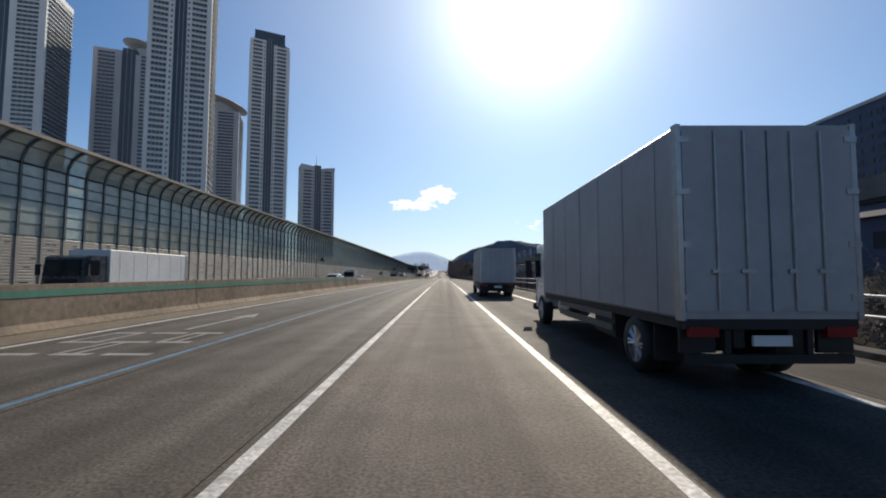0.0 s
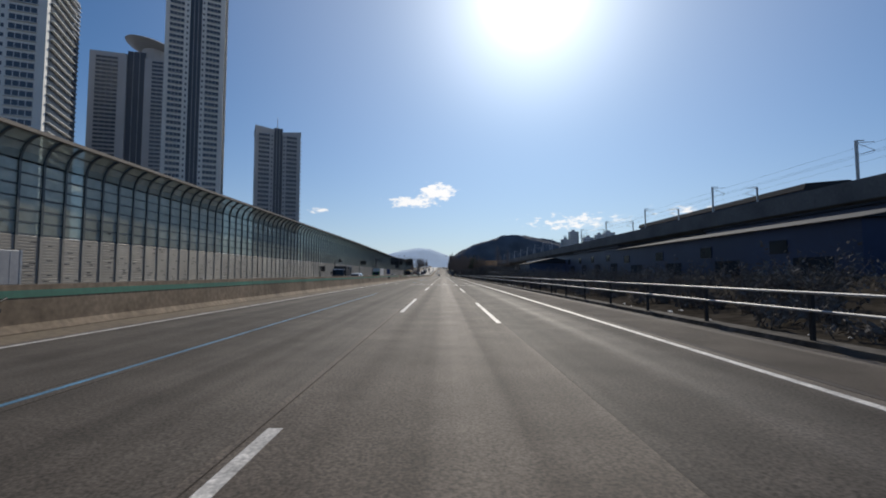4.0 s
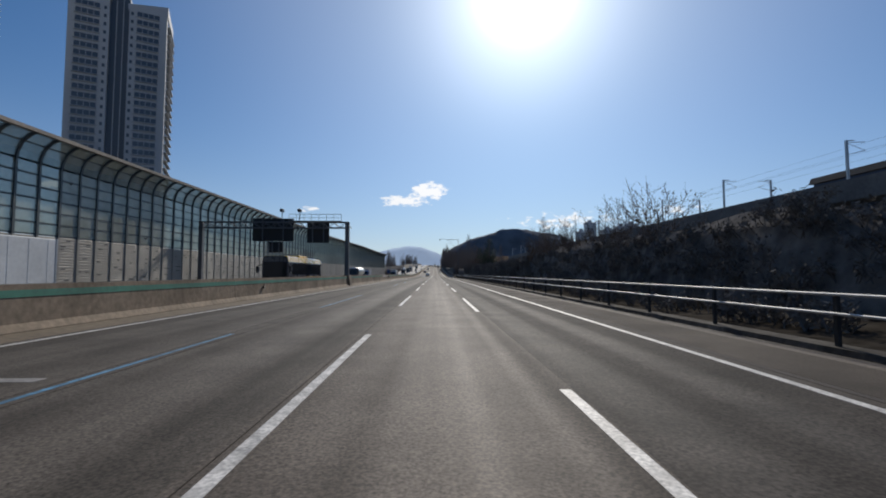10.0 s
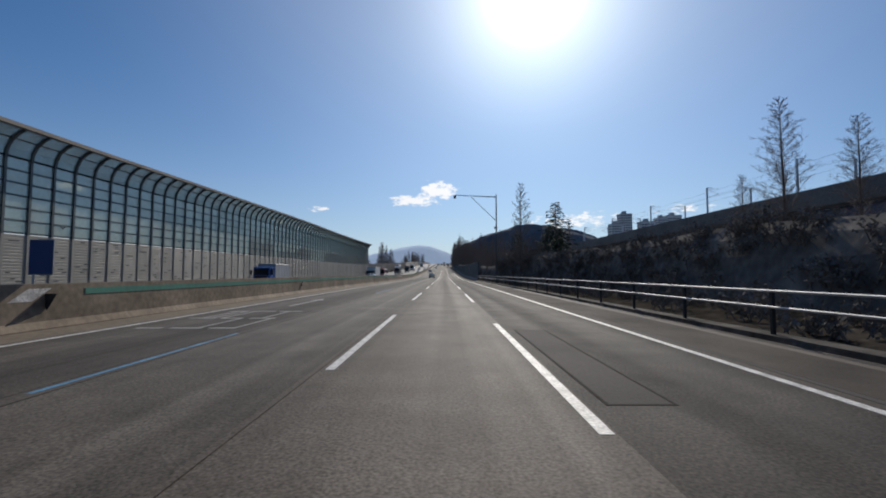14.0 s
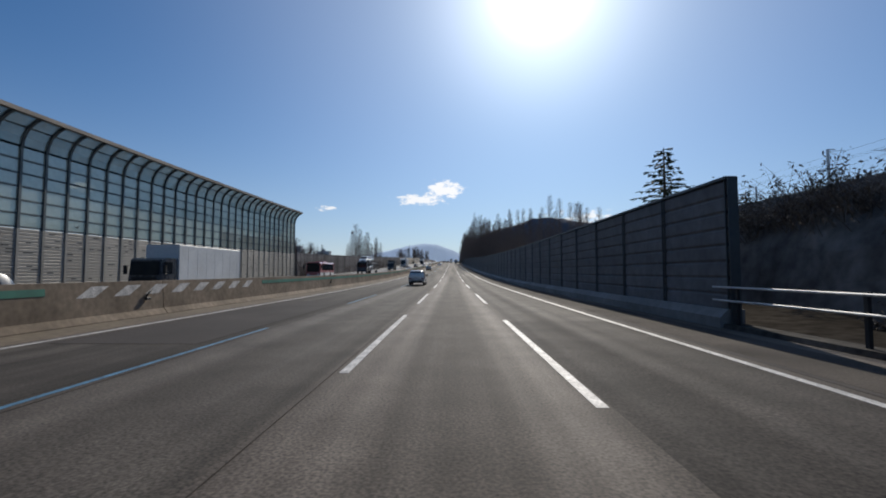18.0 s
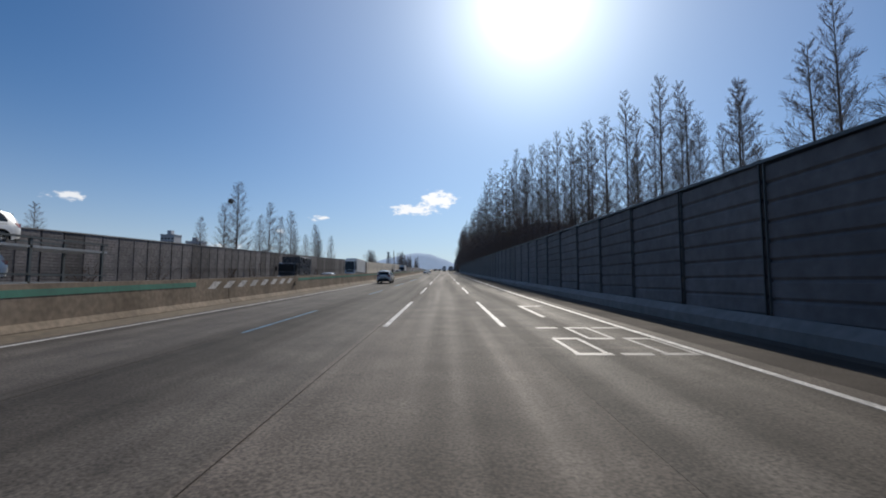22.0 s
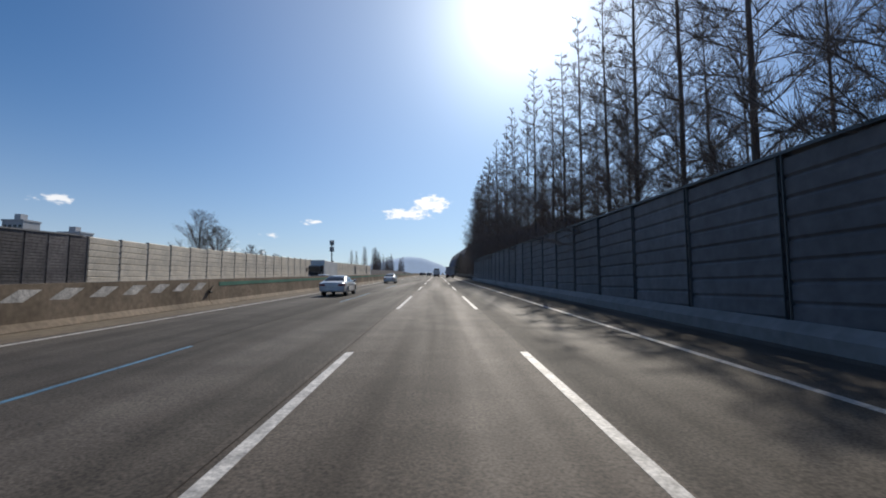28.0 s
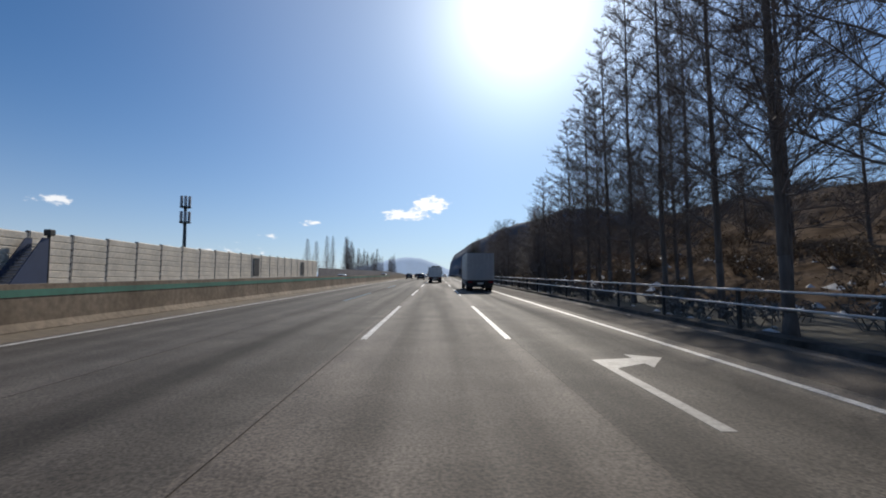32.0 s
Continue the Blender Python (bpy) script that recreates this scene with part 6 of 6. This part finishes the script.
    for sd in (-1, 1):
        part("side_window", Shape().box(sd * (cw - .01), sd * (cw + .012), cy + .5, cy + 1.35, 1.5, cab_h - .28), M_carglass, cab)
        part("wing_mirror", Shape().box(sd * (cw + .08), sd * (cw + .3), cy + 1.55, cy + 1.65, 1.5, 2.1, .03).tube((sd * cw, cy + 1.45, 2.05), (sd * (cw + .2), cy + 1.6, 2.05), .02, n=5), M_black, cab)
        part("headlamp", Shape().box(sd * (cw - .5), sd * (cw - .12), cy + 1.74, cy + 1.8, .62, .82, .02), M_lampclear, cab, "clear headlamp")
    part("grille", Shape().box(-cw + .35, cw - .35, cy + 1.66, cy + 1.74, .95, 1.3), M_black, cab)
    part("bumper", Shape().box(-cw, cw, cy + 1.6, cy + 1.86, .35, .6, .04), M_black, cab)
    return e


def bus(x, y, label, body_paint, skirt, rz=0, n=11.5, h=3.3):
    e = thing("coach", x, y, 0, label, "bus", "coaches on the road", rz=rz)
    w = 2.5
    prof = [(-w / 2, .38), (w / 2, .38), (w / 2, 2.7), (w / 2 - .12, h - .12), (w / 2 - .35, h), (-w / 2 + .35, h), (-w / 2 + .12, h - .12), (-w / 2, 2.7)]
    part("body", Shape().prism(prof, 0, n), body_paint, e)
    if body_paint is P_dark:
        part("roof", Shape().prism([(w / 2 + .012, 2.74), (w / 2 - .1, h - .1), (w / 2 - .34, h + .015), (-w / 2 + .34, h + .015), (-w / 2 + .1, h - .1), (-w / 2 - .012, 2.74)], .05, n - .05), P_yellow, e, "orange-yellow roof")
        for sd in (-1, 1):
            part("stripe", Shape().box(sd * (w / 2 - .01), sd * (w / 2 + .018), .3, n * .55, 1.18, 1.3), P_yellow, e, "orange-yellow side stripe")
    part("skirt", Shape().box(-w / 2 - .012, w / 2 + .012, .02, n - .02, .36, 1.1), skirt, e)
    for sd in (-1, 1):
        k = .5
        while k < n - 1.6:
            part("side_window", Shape().box(sd * (w / 2 - .01), sd * (w / 2 + .014), k, k + 1.42, 1.5, 2.62), M_carglass, e)
            k += 1.48
        for yy in (2.6, n - 2.3):
            part("wheel_arch", Shape().tube((sd * (w / 2 - .3), yy, .5), (sd * (w / 2 + .016), yy, .5), .6, n=16), M_black, e)
            wheel(e, sd * (w / 2 - .12), yy, .48, .3, sd, 8)
        part("wing_mirror", Shape().tube((sd * (w / 2 - .1), n, 2.5), (sd * (w / 2 + .3), n + .35, 2.3), .03, n=5).box(sd * (w / 2 + .2), sd * (w / 2 + .4), n + .28, n + .4, 1.7, 2.3, .03), M_black, e)
        part("headlamp", Shape().box(sd * .7, sd * 1.1, n, n + .03, .62, .85), M_lampclear, e)
        part("tail_lamp", Shape().box(sd * .95, sd * 1.2, -.02, .02, .8, 1.3), M_lampred, e)
    part("windscreen", Shape().box(-w / 2 + .12, w / 2 - .12, n - .02, n + .025, 1.15, 2.75), M_carglass, e)
    part("rear_window", Shape().box(-w / 2 + .3, w / 2 - .3, -.02, .02, 1.6, 2.5), M_carglass, e)
    part("bumper", Shape().box(-w / 2, w / 2, n - .1, n + .12, .35, .6, .04), skirt, e)
    part("roof_unit", Shape().box(-.8, .8, n * .35, n * .6, h - .02, h + .22, .08), P_yellow if body_paint is P_dark else body_paint, e)
    return e


def tanker(x, y, rz):
    e = box_truck(x, y, "tank truck with a polished steel tank and dark cab", P_dark, M_black, n=9.5, h=1.2, rz=rz, name="tank_truck", cab_h=2.9)
    s = Shape()
    s.loft([[(r * 1.12 * math.cos(2 * math.pi * i / 20), yy, 2.1 + r * math.sin(2 * math.pi * i / 20)) for i in range(20)] for yy, r in ((.1, .5), (.3, .92), (.8, 1.02), (8.6, 1.02), (9.1, .92), (9.3, .5))])
    t = part("tank", s, M_tank, e, "polished steel tank", True)
    for yy in (2.2, 4.4, 6.6):
        part("hatch", Shape().tube((0, yy, 3.05), (0, yy, 3.3), .28, n=12), M_steel, t)
    part("catwalk", Shape().box(-.5, .5, .8, 8.6, 3.12, 3.16), M_steel, t)
    return e


# own carriageway
box_truck(4.35, 5.95, "grey box truck with tall closed rear doors near the edge line", P_white, M_box, n=8, h=3.68, group="box trucks in the outer lane")
box_truck(3.8, 31.1, "grey box truck with closed rear doors in the outer lane", P_white, M_box, group="box trucks in the outer lane")
box_truck(4.0, 791.5, "grey box truck with closed rear doors in the outer lane", P_white, M_box, group="box trucks in the outer lane")
box_truck(-.2, 827, "pale van-bodied truck with a dark load seen from behind", P_white, M_boxw, n=6.2, h=2.7, w=2.3)
box_truck(-.1, 872, "tall dark truck seen from behind further up the lane", P_dark, P_dark, n=7, h=3.7)
car(-4.05, 470 + 3.12, "pickup", P_silver, "silver pickup with a matching hard canopy and alloy wheels")
car(-7.95, 564 + 10.0, "suv", P_white, "white suv with roof rails and red tail lamps")
car(-7.35, 681.5 + 7.1, "sedan", P_white, "white sedan with a chrome sill line and tinted windows")
car(-4.0, 752 + 112, "suv", P_dark, "dark grey suv seen from behind far up the road")
car(-8.0, 752 + 128, "suv", P_dark, "dark grey suv seen from behind far up the road")
car(-7.4, 725.5, "sedan", P_white, "white sedan seen from behind in the bus lane")
for x, y, p in ((-4.2, 905, P_white), (-7.8, 930, P_dark), (-4.0, 960, P_dark), (-7.6, 985, P_white), (-.2, 930, P_dark), (3.8, 950, P_white)):
    car(x, y, "sedan" if p is P_white else "suv", p, "small distant car seen from behind far up the road")

# oncoming carriageway
OP = "oncoming trucks"
box_truck(-20.8, 33.0, "white box truck with a dark cab coming the other way", P_dark, M_boxw, n=7.5, h=3.0, rz=180, group=OP)
box_truck(-24.3, 262, "white box truck with a bright green cab coming the other way", P_green, M_boxw, n=9.5, h=3.7, rz=180, group=OP)
bus(-15.3, 289, "black coach with an orange-yellow roof line coming the other way", P_dark, P_dark, 180, 12)
tanker(-18.9, 346.3, 180)
box_truck(-20.8, 463, "white box truck coming the other way", P_dark, M_boxw, n=9, h=3.6, rz=180, group=OP)
bus(-24.5, 509, "pink-red coach coming the other way", P_red, P_white, 180, 9, 2.9)
box_truck(-21.3, 582.5, "dark loaded truck coming the other way", P_dark, P_dark, n=5, h=3.5, rz=180, group=OP)
box_truck(-21.3, 627.5, "long white lorry with a white cab coming the other way", P_white, M_boxw, n=10.5, h=4.1, rz=180, group=OP, cab_h=3.6)
box_truck(-24.5, 118, "dark small truck coming the other way", P_dark, M_box, n=4.5, h=2.9, rz=180, group=OP)
box_truck(-21.0, 188, "dark truck coming the other way", P_dark, P_dark, n=5.5, h=3.2, rz=180, group=OP)
box_truck(-24.5, 395, "blue truck coming the other way", P_blue, M_box, n=5.5, h=3.0, rz=180, group=OP)
for x, y, p, k in ((-14.4, 59, P_white, "suv"), (-18, 96, P_blue, "sedan"), (-14.4, 168, P_white, "suv"), (-17.8, 250, P_dark, "sedan"), (-14.4, 420, P_white, "sedan"),
                   (-18, 440, P_dark, "suv"), (-14.3, 573, P_white, "sedan"), (-17.9, 645, P_dark, "suv"), (-14.4, 655, P_white, "suv"), (-14.4, 716, P_white, "sedan"), (-18, 905, P_dark, "suv"), (-17.9, 838, P_white, "sedan")):
    car(x, y, k, p, "car coming the other way behind the median", 180, "oncoming cars")

box_truck(-21.3, 746, "white box truck coming the other way before the cream wall", P_dark, M_boxw, n=10, h=3.6, rz=180, group=OP)
# car transporter with small white trucks on two decks
ct = thing("car_transporter", -21.4, 543, 0, "two-deck car transporter loaded with small vehicles coming the other way", "truck", OP, rz=180)
for z in (.95, 2.75):
    part("deck", Shape().box(-1.2, 1.2, 0, 14, z, z + .12), M_steel, ct)
for yy in (.3, 4.8, 9.3, 13.7):
    for sd in (-1, 1):
        part("upright", Shape().box(sd * 1.14 - .06, sd * 1.14 + .06, yy - .07, yy + .07, .9, 3.3), M_post, ct)
for sd in (-1, 1):
    part("side_rail", Shape().box(sd * 1.2 - .04, sd * 1.2 + .04, 0, 14, 3.2, 3.3).box(sd * 1.2 - .04, sd * 1.2 + .04, 0, 14, 1.4, 1.48), M_post, ct)
    for yy in (1.6, 2.8, 10.8, 15.6):
        wheel(ct, sd * 1.05, yy, .45, .3, sd, 8)
part("cab", Shape().loft([[(-1.2, 14.6, .6), (1.2, 14.6, .6), (1.2, 14.6, 3.0), (-1.2, 14.6, 3.0)], [(-1.2, 16.2, .5), (1.2, 16.2, .5), (1.15, 16.0, 2.9), (-1.15, 16.0, 2.9)]]), P_dark, ct)
part("windscreen", Shape().box(-1.05, 1.05, 16.1, 16.2, 1.5, 2.6), M_carglass, ct)
for yy, z in ((538, 2.87), (532.5, 2.87), (537.5, 1.07), (532, 1.07)):
    o = car(-21.4, yy, "suv", P_white, "small white vehicle loaded on a car transporter", 180, "vehicles on the transporter")
    o.location.z += z

# ---- markings painted on the lanes ----
def arrow(x, y, n, right=False):
    e = Shape()
    z = gz(y) + .006
    k = slope(y)
    pts = [(-.09, 0), (.09, 0), (.09, n - 1.4), (.42, n - 1.4), (0, n), (-.42, n - 1.4), (-.09, n - 1.4)]
    if right:
        pts = [(-.09, 0), (.09, 0), (.09, n - 1.3), (.75, n - .9), (.75, n - 1.25), (1.35, n - .35), (.75, n), (.75, n - .4), (-.09, n - .55)]
    m = len(pts)
    v = [(x + a, y + b, z - .005 + b * k) for a, b in pts] + [(x + a, y + b, z + b * k) for a, b in pts]
    e.add(v, [tuple(range(m))[::-1], tuple(range(m, 2 * m))] + [(i, (i + 1) % m, m + (i + 1) % m, m + i) for i in range(m)])
    return part("lane_arrow", e, M_text, road, "white straight-ahead lane arrow" if not right else "white lane arrow bent to the right")


for x in (-7.6, -3.6, .15, 3.7):
    arrow(x, 162.6, 5)
arrow(-7.6, 351, 6)
arrow(-7.6, 12.9, 5)
arrow(3.03, 756.6, 4.3, True)
arrow(3.65, 533.2, 6, True)


def letters(text, x, y, w, n):
    """Lettering laid flat on the lane, drawn out along the road."""
    cu = bpy.data.curves.new("lane_lettering", "FONT")
    cu.body = text
    cu.align_x = "CENTER"
    cu.extrude = .002
    cu.materials.append(M_text)
    ob = new("lane_lettering", cu)
    ob.parent = road
    ob.matrix_basis = Matrix.Translation((x, y, gz(y) + .007)) @ Matrix.Diagonal((w, n, 1, 1))
    ob["label"] = "white lettering painted on the lane"
    return ob


letters("승용차", .2, 157.6, 1.08, 4.3)


def bars(x, y, w, n, seed):
    g = random.Random(seed)
    for c in range(3):
        cx = x - w / 2 + w * (c + .5) / 3
        for k in range(3):
            yy = y + (n - .24) * k / 2
            stripe("lane_lettering_bar", cx + g.uniform(-.04, .04), w / 3 * g.choice((.7, .86)), yy, yy + .24, M_text, z=.006)
        for sd in g.sample((-1, 0, 1), 2):
            y0 = y + g.choice((0, .5)) * n
            stripe("lane_lettering_bar", cx + sd * w / 9, .1, y0, y0 + .5 * n, M_text, z=.0075)


bars(-3.7, 157, 3.1, 4.3, 1)
bars(3.6, 154, 2.8, 4.5, 2)
bars(-7.6, 8.8, 3.3, 3.4, 3)
bars(-7.6, 236, 3.3, 6, 4)
bars(3.9, 525.8, 2.7, 4.4, 5)
bars(-7.6, 342, 3.3, 6, 6)
